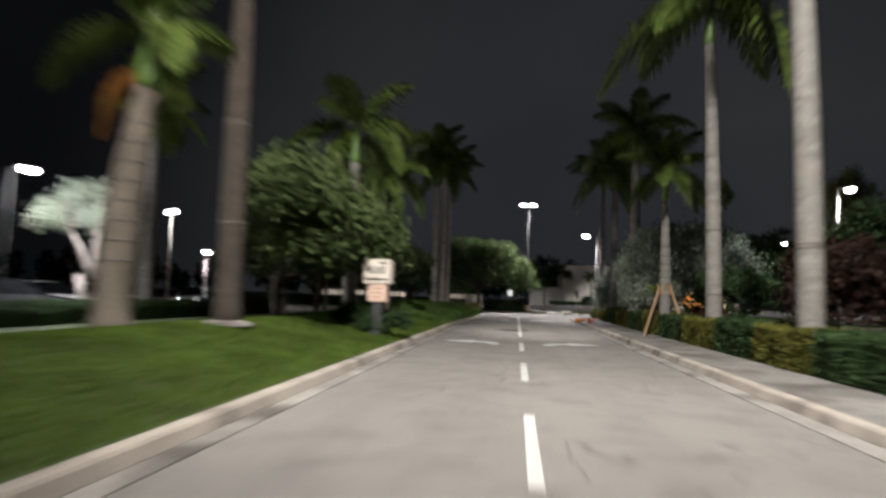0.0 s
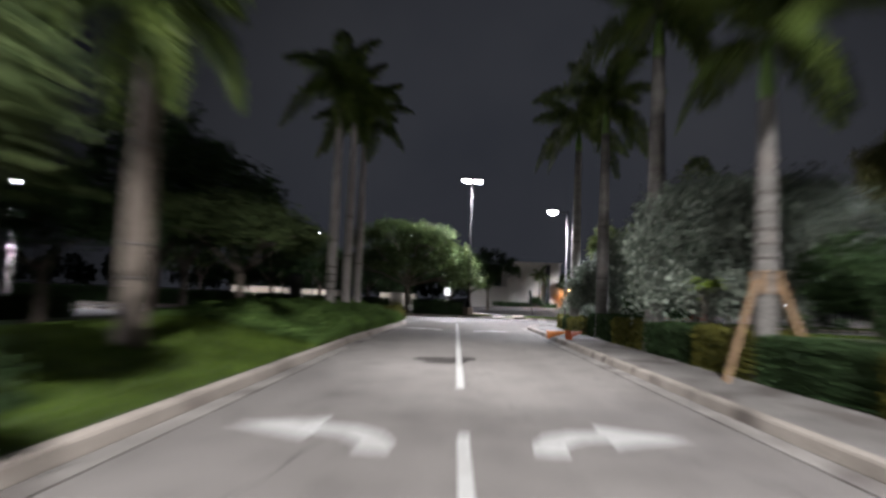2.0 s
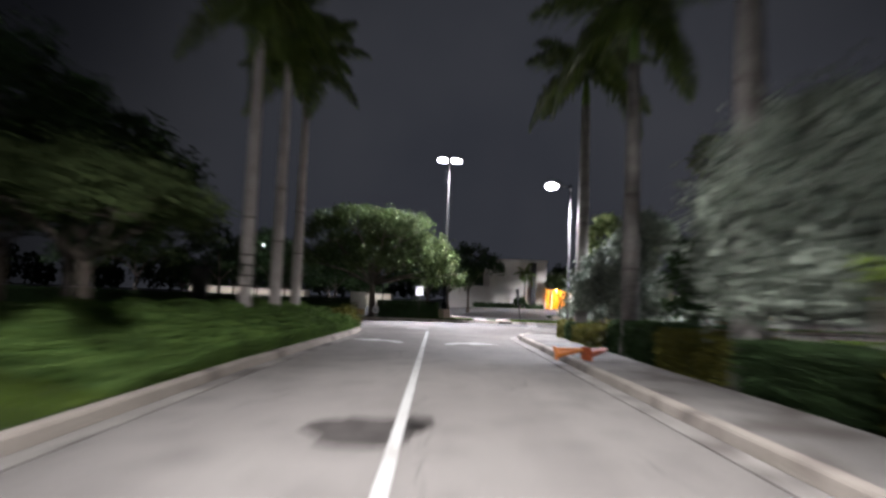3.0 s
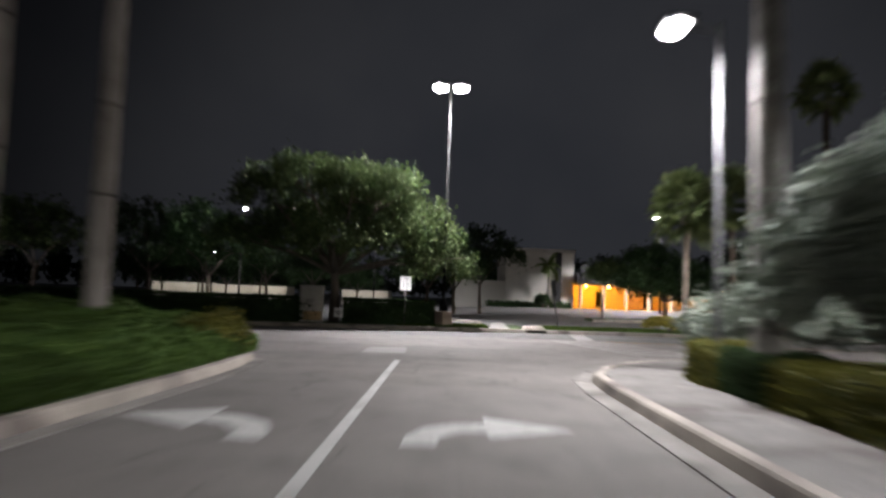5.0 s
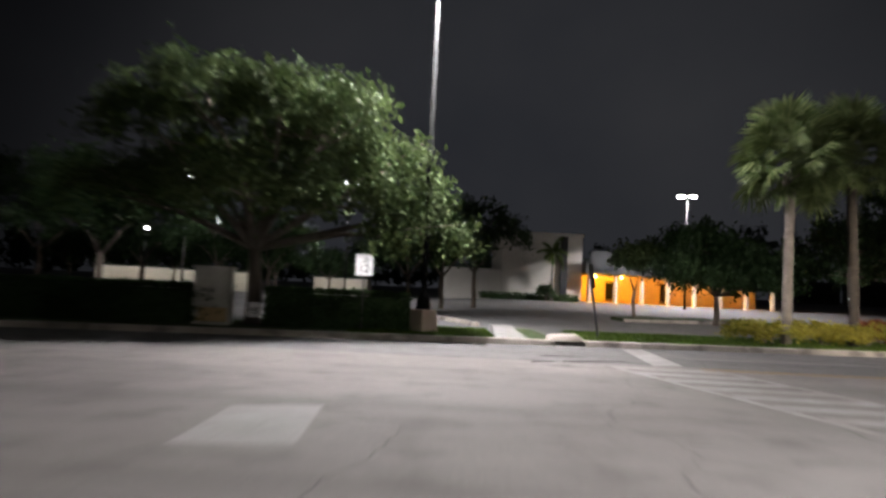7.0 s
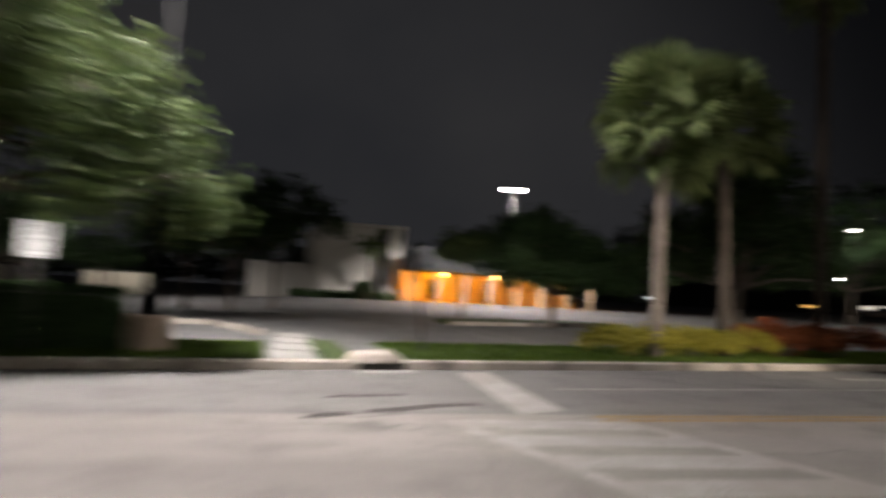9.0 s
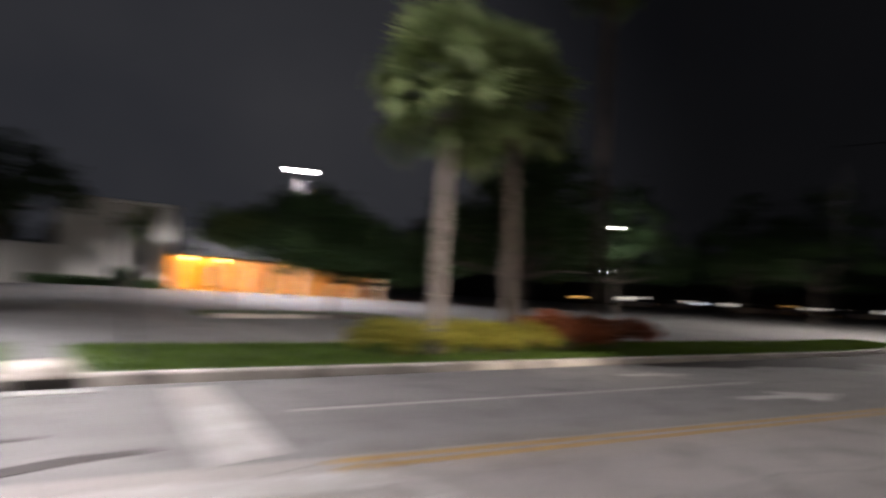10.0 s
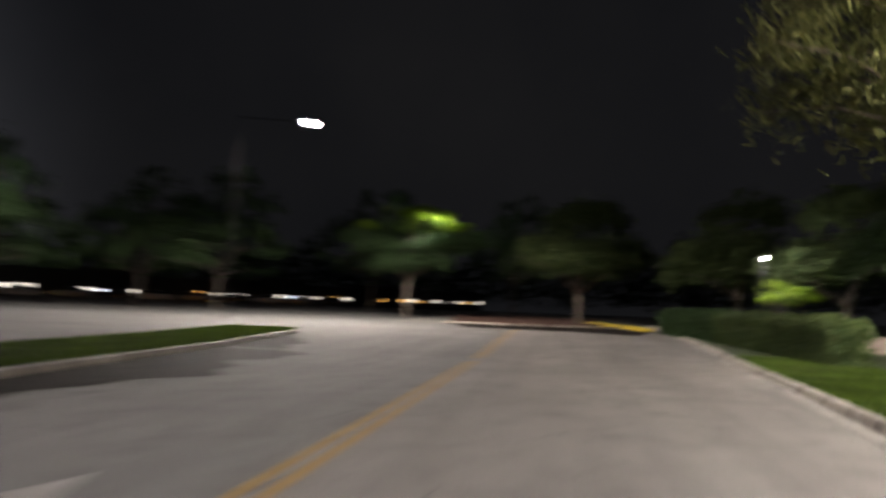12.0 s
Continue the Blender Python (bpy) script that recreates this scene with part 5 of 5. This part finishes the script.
# far side of the main road
broadleaf_tree(-3.74, 57.9, [(-2.9, -0.4, 5.2, 1.3, 1.4, 1.1), (-1.2, -1.2, 5.9, 1.3, 1.5, 0.9), (0.7, -0.9, 5.4, 1.5, 1.6, 1.2), (2.3, -0.6, 5.6, 1.1, 1.4, 0.8), (3.4, 0.0, 4.3, 1.3, 1.5, 1.1), (0.6, 1.2, 4.6, 2.2, 1.8, 1.4), (-2.0, 1.0, 4.0, 1.8, 1.6, 1.1), (4.7, 0.4, 3.3, 1.0, 1.2, 0.8), (2.2, -0.6, 3.3, 1.8, 1.6, 1.0), (-3.8, 0.0, 3.3, 1.6, 1.6, 1.0), (0.2, -1.6, 3.3, 1.8, 1.4, 1.0), (4.4, -0.2, 2.5, 1.4, 1.4, 0.8)],
               2.2, 0.2, 30000, 0.1, "leaf", "large spreading green tree above the far hedge", 231, z=0.14, spread=0.25)
for k, (x0, x1) in enumerate(((-30, -22), (-22, -14), (-14, -8.5), (-8.5, -5.0), (-3.25, 0.42), (-5.0, -4.2))):
    xm = (x0 + x1) / 2
    hedge("hedge", x0, x1, far_kerb(xm) + 1.0, far_kerb(xm) + 2.1, 0.13, 0.98, "leaf_dark", "clipped dark green hedge along the far kerb", "hedge", "hedges along the far kerb", 320 + k, 420, 0.06, turn=9)
for k, (x, y, s, m) in enumerate(((-12.0, 66.0, 1.0, "leaf_dark"), (-18.0, 72.0, 1.15, "leaf_dark"), (-24.0, 70.0, 1.1, "leaf"), (-31.0, 76.0, 1.2, "leaf_dark"), (-10.0, 84.0, 1.0, "leaf_dark"), (-15.5, 90.0, 1.1, "leaf_dark"), (-22.0, 92.0, 1.1, "leaf_dark"), (1.4, 77.5, 0.92, "leaf_dark"), (3.4, 80.5, 1.12, "leaf_dark"), (-0.5, 78.0, 0.9, "leaf_dark"))):
    broadleaf_tree(x, y, [(-1.4 * s, 0, 3.4 * s, 1.9 * s, 1.9 * s, 1.3 * s), (1.4 * s, 0.4, 3.6 * s, 1.9 * s, 1.9 * s, 1.4 * s), (0, -0.8 * s, 4.6 * s, 2.0 * s, 1.9 * s, 1.2 * s)], 2.1 * s, 0.14, 5200, 0.13, m,
                   "dark spreading tree in the far lot", 240 + k, spread=0.28)
broadleaf_tree(14.5, 71.6, [(-1.8, 0, 2.6, 1.4, 1.6, 1.0), (-0.8, 0.3, 3.7, 1.9, 1.8, 1.2), (1.0, 0.3, 2.9, 1.9, 1.8, 1.2), (2.9, 0.2, 2.4, 1.6, 1.5, 1.0), (0.6, -0.6, 2.1, 1.9, 1.6, 0.7), (2.0, -0.4, 1.9, 1.6, 1.4, 0.55), (-1.0, -0.5, 2.1, 1.4, 1.4, 0.7)], 1.5, 0.14, 14000, 0.12, "leaf_dark", "dark tree on the lot's grass island", 261, spread=0.25)
broadleaf_tree(11.0, 73.0, [(-0.4, 0, 2.9, 0.9, 1.1, 0.7), (0.6, 0.2, 3.0, 1.1, 1.0, 0.85)], 1.5, 0.09, 3500, 0.12, "leaf", "small green tree on the lot's grass island", 262, spread=0.22)

shrub("golden_shrub", 11.0, 59.75, [(-0.6, -0.1, 0.32, 0.7, 0.6, 0.32), (0.5, 0.1, 0.36, 0.8, 0.6, 0.32)], 4200, 0.055, "leaf_gold", "low golden-yellow shrub under the fan palms", 271, 0.14, spread=0.08)
shrub("golden_shrub", 12.8, 60.05, [(-0.6, -0.1, 0.34, 0.8, 0.6, 0.34), (0.6, 0.1, 0.34, 0.8, 0.6, 0.32)], 4200, 0.055, "leaf_gold", "low golden-yellow shrub under the fan palms", 272, 0.14, spread=0.08)
shrub("golden_shrub", 14.2, 60.3, [(-0.6, -0.1, 0.32, 0.8, 0.6, 0.32), (0.6, 0.1, 0.34, 0.8, 0.6, 0.32)], 4000, 0.055, "leaf_gold", "low golden-yellow shrub under the fan palms", 273, 0.14, spread=0.08)
shrub("red_shrub", 16.1, 60.65, [(-0.8, 0, 0.5, 0.9, 0.7, 0.5), (0.7, 0.1, 0.45, 0.9, 0.7, 0.42)], 5000, 0.06, "leaf_red", "low dark red shrub on the verge", 274, 0.14, spread=0.08)
shrub("red_shrub", 18.4, 61.1, [(-0.9, 0, 0.45, 1.0, 0.7, 0.42), (0.8, 0.1, 0.45, 0.9, 0.7, 0.42)], 5000, 0.06, "leaf_red", "low dark red shrub on the verge", 275, 0.14, spread=0.08)


# ---- buildings across the lot ----
def slab_wall(name, x0, x1, y0, y1, z0, z1, mat, parent, bevel=0.02):
    return part(name, boxed(x0, x1, y0, y1, z0, z1, bevel), M[mat], parent)


shop = thing("store_building", 0, 0, 0, "large cream stucco store with an orange-lit arcade", "building")
slab_wall("wall", 7.0, 14.2, 100.0, 112, 0.2, 6.5, "stucco", shop)
slab_wall("parapet", 6.9, 14.3, 99.85, 100.2, 6.52, 6.8, "stucco", shop)
slab_wall("wall", 1.8, 6.98, 101.0, 112, 0.0, 3.3, "stucco", shop)
slab_wall("wall", 14.22, 31.5, 103.0, 112, 0.3, 3.9, "stucco_warm", shop)
slab_wall("canopy", 14.25, 31.5, 98.6, 102.98, 3.2, 4.4, "roof", shop, 0.05)
for k in range(8):
    x = 14.7 + 2.35 * k
    part("column", lathe([(0.28, 0.4), (0.28, 0.7), (0.2, 0.75), (0.2, 3.05), (0.28, 3.19)], 12), M["stucco_warm"], shop).location = (x, 99.1, 0)
for k in range(2):
    x = 17.6 + 5.2 * k
    door = part("shop_window", boxed(x - 0.45, x + 0.45, 102.9, 102.98, 1.0, 2.6, 0.01), M["glass"], shop)
    part("lintel", boxed(x - 0.52, x + 0.52, 102.86, 102.97, 2.62, 2.72), M["roof"], door)
    part("sill", boxed(x - 0.52, x + 0.52, 102.86, 102.97, 0.88, 0.97), M["roof"], door)
slab_wall("pier", 12.2, 12.8, 99.6, 99.98, 0.2, 6.45, "roof", shop)
slab_wall("sign_band", 14.6, 16.6, 98.45, 98.58, 3.7, 5.2, "roof", shop)
for k, (x, watts, tone) in enumerate(((15.6, 1.0, (1.0, 0.367, 0.004)), (18.0, 0.9, (1.0, 0.367, 0.004)), (22.6, 0.42, (1.0, 0.356, 0.015)), (26.4, 0.26, (1.0, 0.389, 0.035)), (30.0, 0.22, (1.0, 0.389, 0.04)))):
    bm = bmesh.new()
    bmesh.ops.create_uvsphere(bm, u_segments=10, v_segments=6, radius=0.14, matrix=Matrix.Translation((x, 100.6, 3.05)))
    part("ceiling_lamp", bm, M["glow_warm"], shop, "warm orange ceiling lamp")
    lamp_light(x, 100.6, 2.8, SHOP * watts, tone, 0.2)
hedge("hedge", 5.0, 13.6, 98.4, 99.3, 0.63, 0.5, "leaf_dark", "low dark hedge at the store wall", "hedge", "", 350, 60, 0.12, 0.1)
shrub("round_bush", 10.6, 97.6, [(0, 0, 0.7, 0.8, 0.7, 0.7)], 1800, 0.09, "leaf_dark", "round dark bush before the store wall", 351, 0.62)
royal_palm(11.2, 98.0, 0.6, 3.2, 0.12, "small palm before the store wall", 352, scale=0.6, count=9)

long_hall = thing("low_building", 0, 0, 0, "long low pale building beyond the dark trees", "building")
for x0, x1, z1 in ((-34, -26.02, 2.0), (-26, -18, 1.9), (-11.5, -6, 1.8)):
    slab_wall("wall", x0, x1, 108, 112, -0.3, z1, "stucco", long_hall)
    slab_wall("eave", x0 - 0.1, x1 - 0.02, 107.5, 112.2, z1 + 0.004, z1 + 0.16, "roof", long_hall)
# lights without fixtures, added for bright pools along the wall
for x in (-33.0, -30.2, -27.6, -24.8, -21.6, -19.2, -10.2, -7.6):
    lamp_light(x, 106.6, 1.7, HALL, (1.0, 0.93, 0.8), 0.2)
for k, (x, y, q) in enumerate(((-31.5, 99.0, 1.0), (-28.0, 97.0, 0.9), (-25.2, 99.5, 1.05), (-21.8, 98.0, 0.95), (-18.6, 99.0, 1.0), (-13.0, 98.0, 0.9), (-8.6, 100.0, 0.85))):
    broadleaf_tree(x, y, [(-1.3 * q, 0, 3.0 * q, 1.7 * q, 1.6 * q, 0.9 * q), (1.3 * q, 0.3, 3.2 * q, 1.7 * q, 1.6 * q, 0.9 * q), (0, -0.4, 4.1 * q, 2.0 * q, 1.6 * q, 1.1 * q)], 1.9 * q, 0.13, 3600, 0.15, "leaf_dark",
                   "dark tree with a bare trunk before the pale building", 640 + k, spread=0.28)


# ---- cars ----
def car(x, y, turn, mat, label, z=None, lit=None):
    """A parked saloon: lofted body and cabin, glass, wheels, lamps."""
    z = ground_z(x, y) if z is None else z
    ob = thing("car", x, y, z, label, "car", "parked cars", turn=turn)

    def loft(rows):
        bm = bmesh.new()
        rings = [[bm.verts.new(v) for v in ((u, -w, z0), (u, -w * 1.02, (z0 + z1) / 2), (u, -w * 0.9, z1), (u, w * 0.9, z1), (u, w * 1.02, (z0 + z1) / 2), (u, w, z0))] for u, w, z0, z1 in rows]
        for a, b in zip(rings, rings[1:]):
            for k in range(6):
                bm.faces.new((a[k], a[(k + 1) % 6], b[(k + 1) % 6], b[k]))
        bm.faces.new(rings[0])
        bm.faces.new(rings[-1])
        bmesh.ops.recalc_face_normals(bm, faces=bm.faces)
        bmesh.ops.bevel(bm, geom=list(bm.edges), offset=0.03, segments=1, affect="EDGES")
        return bm

    part("body", loft([(-2.25, 0.75, 0.35, 0.75), (-2.1, 0.86, 0.25, 0.92), (-1.2, 0.9, 0.22, 0.98), (0.9, 0.9, 0.22, 0.95), (1.9, 0.85, 0.25, 0.82), (2.25, 0.7, 0.35, 0.65)]), M[mat], ob, smooth=False)
    part("cabin", loft([(-1.75, 0.7, 0.9, 1.0), (-1.0, 0.68, 0.9, 1.42), (0.2, 0.68, 0.9, 1.45), (1.05, 0.7, 0.9, 0.98)]), M["glass"], ob, "dark glazed cabin")
    part("roof", loft([(-1.0, 0.6, 1.40, 1.44), (-0.4, 0.62, 1.42, 1.475), (0.25, 0.6, 1.42, 1.47)]), M[mat], ob)
    for u in (-1.4, 1.4):
        for s in (-1, 1):
            wheel = part("wheel", tube(bmesh.new(), [(u, s * 0.7, 0.32), (u, s * 0.9, 0.32)], [0.32, 0.32], 16), M["tyre"], ob)
            part("rim", tube(bmesh.new(), [(u, s * 0.88, 0.32), (u, s * 0.915, 0.32)], [0.2, 0.18], 12), M["pole"], wheel)
    for s in (-1, 1):
        part("headlight", boxed(2.14, 2.26, s * 0.55 - 0.12, s * 0.55 + 0.12, 0.55, 0.67, 0.02), M[lit or "white_panel"], ob)
        part("tail_light", boxed(-2.27, -2.16, s * 0.6 - 0.1, s * 0.6 + 0.1, 0.62, 0.74, 0.02), M["cone_red"], ob)
    return ob


car(-19.5, 20.5, 25, "car_white", "white saloon parked beyond the low hedge")
car(-17.5, 16.2, 25, "car_dark", "dark saloon parked beyond the low hedge")
car(-21.0, 27.0, 25, "car_silver", "silver saloon parked in the dark lot")
car(-21.6, 37.0, -68, "car_silver", "silver saloon in the dark lot with its lamps lit", lit="glow")
car(-27.8, 40.0, -60, "car_dark", "dark saloon in the dark lot with its lamps lit", lit="glow")
car(-30.5, 34.0, 25, "car_white", "white saloon parked in the dark lot")
for k in range(9):
    x = 84 + 4.6 * k
    car(x, 116 - 3.4 * k + random.uniform(-1, 1), 100 + random.uniform(-6, 6), ("car_white", "car_silver", "car_dark")[k % 3],
        "saloon parked in the far row", lit=("white_panel", "glow_far", "glow_warm")[(k * 2) % 3] if k % 3 == 1 else None)


# ---- the end of the road ----
def pine(x, y, height, label, seed):
    """A feathery evergreen: straight trunk, drooping boughs with long thin needles."""
    rng = random.Random(seed)
    ob = thing("evergreen_tree", x, y, ground_z(x, y) + 0.12, label, "tree")
    part("trunk", tube(bmesh.new(), [(0, 0, -0.1), (0.05, 0, height * 0.5), (0, 0, height)], [0.22, 0.14, 0.03], 10), M["bark"], ob, smooth=True)
    pts = []
    for k in range(46):
        t = 0.38 + 0.6 * k / 46
        a = k * 2.399 + rng.uniform(-0.3, 0.3)
        reach = (1 - t) * 2.6 + 1.0 + rng.uniform(-0.3, 0.4)
        foot = Vector((0, 0, height * t))
        tip = foot + Vector((math.cos(a) * reach, math.sin(a) * reach, rng.uniform(0.3, 1.3)))
        part("bough", tube(bmesh.new(), [foot, foot.lerp(tip, 0.5) + Vector((0, 0, 0.25)), tip], [0.045, 0.025, 0.008], 5), M["bark"], ob)
        for q in range(640):
            s = rng.random() ** 0.6
            pts.append(tuple(foot.lerp(tip, s) + Vector((rng.gauss(0, 0.24), rng.gauss(0, 0.24), 0.25 * math.sin(3.1 * s) + rng.gauss(0.1, 0.34)))))
    part("crown", leaf_cloud(pts, 0.12, M["needles"], seed, -0.8, 0.16), None, ob)
    return ob


kerb_points = [(x, near_kerb(x)) for x in span(9.5, 70, 40)]
ribbon("lawn_right", [(x, y - 0.2) for x, y in kerb_points], [(x, y - 4.5 - 0.25 * (x - 9.5)) for x, y in kerb_points], 0.14, M["lawn"], "green grass strip along the near kerb", "lawn")
tagged(new("grass", blades(18.0, 36.0, 40.0, 47.2, 90000, 0.09, M["grass"], lambda x, y: ground_z(x, y) + 0.14, 9,
                           lambda x, y: near_kerb(x) - 3.6 < y < near_kerb(x) - 0.22)), "short green grass on the near verge", "grass", "", "stuff")
tagged(new("low_wall", mesh_of(boxed(39.0, 49.0, 37.9, 38.15, 0.0, 0.95, 0.03), M["pedestal"])), "low pinkish stucco garden wall behind the hedge", "wall", "", "structure")
pine(23.5, 45.3, 10.2, "feathery evergreen with olive foliage above the hedge", 401)
for k, (x, y) in enumerate(((36.0, 42.7), (41.8, 42.95), (47.6, 43.2), (53.4, 43.6))):
    hedge("hedge", x - 2.9, x + 2.9, y - 0.4, y + 0.4, ground_z(x, y) + 0.12, 1.25, "leaf" if k < 2 else "leaf_dark", "loose grey-green hedge on the near verge", "hedge", "hedges on the near verge", 410 + k, 700, 0.075, 0.16, turn=2.5)
broadleaf_tree(34.0, 39.6, [(-1.5, 0, 3.4, 1.8, 1.8, 1.3), (1.5, 0.4, 3.3, 1.8, 1.8, 1.3), (0, -0.5, 4.3, 1.8, 1.8, 1.1)], 2.0, 0.16, 7000, 0.12, "leaf_dark", "dark tree behind the near hedge", 421)
broadleaf_tree(46.0, 37.4, [(-1.8, 0, 3.6, 2.4, 2.3, 1.7), (1.8, 0.4, 3.8, 2.4, 2.3, 1.7), (0, -0.5, 6.0, 2.6, 2.4, 1.7), (0.2, 2.0, 3.4, 2.2, 1.8, 1.3)], 2.1, 0.18, 12000, 0.14, "leaf", "green tree behind the near hedge", 422)
broadleaf_tree(60.0, 38.6, [(-2.4, 0, 4.4, 3.0, 2.9, 2.2), (2.4, 0.4, 4.6, 3.0, 2.9, 2.2), (0, -0.5, 7.4, 3.2, 3.0, 2.2), (-0.5, 2.6, 4.2, 2.6, 2.4, 1.8)], 2.3, 0.2, 12000, 0.17, "leaf", "green tree at the bend of the road", 423, spread=0.35)
broadleaf_tree(70.5, 48.8, [(-2.4, 0, 5.2, 3.4, 3.4, 2.2), (2.4, 0.4, 5.6, 3.4, 3.4, 2.2), (0, -0.8, 8.4, 3.6, 3.6, 2.2), (-0.6, 3.0, 5.4, 3.0, 2.8, 2.0), (-0.6, -3.6, 5.2, 3.0, 2.6, 1.9)], 2.8, 0.25, 15000, 0.19, "leaf", "tall green tree on the planted nose", 424, spread=0.42)
bend_tree = broadleaf_tree(73.0, 64.4, [(-0.6, -1.6, 5.0, 2.2, 2.4, 0.6), (-0.6, 1.4, 4.9, 2.2, 2.2, 0.6), (0.2, -3.0, 6.6, 2.4, 2.7, 0.6), (0.0, 2.6, 6.4, 2.4, 2.6, 0.6), (-0.2, -0.2, 8.2, 2.8, 3.0, 0.6), (0.3, -5.2, 7.2, 1.8, 1.9, 0.4), (-0.5, 4.5, 7.4, 1.6, 1.8, 0.4)],
                           3.6, 0.24, 18000, 0.17, "leaf_dark", "flat-topped dark green tree beside the bend, its lit top coloured lime", 425, spread=0.38)
# the lamplit top of the crown is coloured in with lime leaves
part("young_leaves", leaf_cloud(clump_points([(-0.3, -1.2, 9.7, 1.5, 1.9, 0.35), (-0.2, -2.8, 9.3, 1.4, 1.7, 0.3), (-0.2, -4.6, 8.3, 1.2, 1.8, 0.25), (-0.4, 3.9, 8.4, 1.0, 1.2, 0.25), (-1.6, -1.2, 8.3, 1.0, 1.9, 0.4)], 6500, 0.22, 77), 0.15, M["leaf_lime"], 78), None, bend_tree, "lime leaves for the lit top of the crown")
shrub("lime_shrub", 44.0, 40.6, [(0, 0, 2.0, 1.3, 1.2, 0.6), (1.2, 0.2, 2.6, 0.9, 0.9, 0.4)], 1800, 0.08, "leaf_lime", "bright yellow-green shrub above the hedge", 426)
for k, (x, y, s, m) in enumerate(((27.5, 76.0, 1.1, "leaf_dark"), (35.5, 85.5, 1.3, "leaf_dark"), (51.5, 91.0, 1.4, "leaf_dark"), (70.0, 90.0, 1.5, "leaf_dark"), (74.0, 84.0, 1.6, "leaf_dark"), (88.0, 72.0, 1.7, "leaf_dark"), (96.0, 56.0, 1.7, "leaf_dark"), (41.0, 93.0, 1.2, "leaf_dark"))):
    s = s * 1.3
    broadleaf_tree(x, y, [(-2.6 * s, 0, 3.0 * s, 2.2 * s, 2.1 * s, 1.4 * s), (2.6 * s, 0.4, 3.2 * s, 2.2 * s, 2.1 * s, 1.5 * s), (0, -0.8 * s, 4.6 * s, 2.6 * s, 2.3 * s, 1.5 * s), (-0.8 * s, -1.6 * s, 3.0 * s, 2.2 * s, 1.8 * s, 1.4 * s), (1.2 * s, 1.4 * s, 4.0 * s, 2.2 * s, 2.0 * s, 1.4 * s), (-3.4 * s, -0.6, 2.0 * s, 1.5 * s, 1.5 * s, 0.9 * s), (3.3 * s, 0.2, 2.1 * s, 1.6 * s, 1.5 * s, 1.0 * s), (0.4 * s, -0.4 * s, 6.0 * s, 1.5 * s, 1.5 * s, 0.9 * s)],
                   1.7 * s, 0.17, 11000, 0.17, m,
                   "dark spreading tree in the lot beyond the verge", 430 + k, spread=0.33)
strip = thing("strip_mall", 0, 0, 0, "distant row of low shops with a few lit windows", "building")
rng_s = random.Random(12)
for k in range(14):
    x, y = 62 + 9.0 * k, 150 - 6.0 * k
    base = ground_z(x, min(y, 160))
    m = pose(x, y, base, 0, 0, -34)
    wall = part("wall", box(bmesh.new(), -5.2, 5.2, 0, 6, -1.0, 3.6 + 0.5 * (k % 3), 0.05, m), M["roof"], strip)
    for q in range(4):
        if rng_s.random() < (0.12 if k < 4 else 0.58):
            u = -4.2 + 2.5 * q
            part("window", box(bmesh.new(), u, u + rng_s.uniform(0.4, 1.7), -0.06, -0.004, 0.9, 1.15 + rng_s.uniform(0, 0.5), 0.0, m), M[rng_s.choice(("glow_shop", "glow_shop", "glow_amber", "glow_white"))], wall)
# near-black patch of road before the nose's kerb
marking("dark_patch", [(61.6, 58.8), (60.6, 53.0), (62.1, 47.2), (58.4, 44.6), (51.5, 46.1), (54.0, 50.0), (54.5, 56.4)], "dark_road", "darker asphalt before the planted nose", 0.012, "stain")
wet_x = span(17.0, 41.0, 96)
ribbon("stain_verge", [(x, far_kerb(x) - 0.12 - 3.0 * math.sin(math.pi * min(1.0, (x - 16.0) / 24.0)) * (0.85 + 0.16 * math.sin(1.1 * x) + 0.08 * math.sin(2.9 * x + 1.0))) for x in wet_x], [(x, far_kerb(x) - 0.02) for x in wet_x], 0.0135, M["dark_road"],
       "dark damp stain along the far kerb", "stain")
# planted nose where the road bends, its kerb painted yellow at the end
nose = [(62, 58.8), (61, 53.0), (62.5, 47.0), (66, 44.5)]
kerb_run("kerb_6", nose, -1, "pale kerb round the planted nose at the bend", gutter=False, step=1.4, width=0.3)
kerb_run("kerb_7", [(72.0, 47.6), (65.8, 46.0), (61.0, 44.9), (58.5, 44.2)], -1, "yellow-painted kerb at the bend", "kerb_yellow", False, 0.8, 0.45, 0.24)
marking("mulch_bed", [(62.4, 58.6), (61.4, 53.0), (62.9, 47.2), (90, 46.0), (90, 62.0)], "mulch", "dark red mulch bed at the bend of the road", 0.13, "bed", 0.13)


def far_woods(seed):
    """Dark trees all round the horizon, too far to tell apart."""
    rng = np.random.default_rng(seed)
    out = []
    for a in np.arange(-35, 235, 1.1):
        r = rng.uniform(175, 215)
        x, y, h = 10 + r * math.cos(radians(a)), 50 + r * math.sin(radians(a)), rng.uniform(8, 15) if a > 70 else rng.uniform(13, 23)
        base = ground_z(min(x, 150), min(y, 200))
        n = 260
        p = rng.normal(size=(n, 3))
        p /= np.linalg.norm(p, axis=1)[:, None]
        p *= rng.uniform(0.5, 1.0, (n, 1)) * np.array([3.2, 3.2, h * 0.45])
        out.append(p + np.array([x, y, base + h * 0.52]))
    return leaf_cloud(np.concatenate(out), 0.75, M["leaf_dark"], seed, 0.0, 0.7)


tagged(new("far_woods", far_woods(900)), "dark belt of trees round the horizon", "woods", "", "stuff")
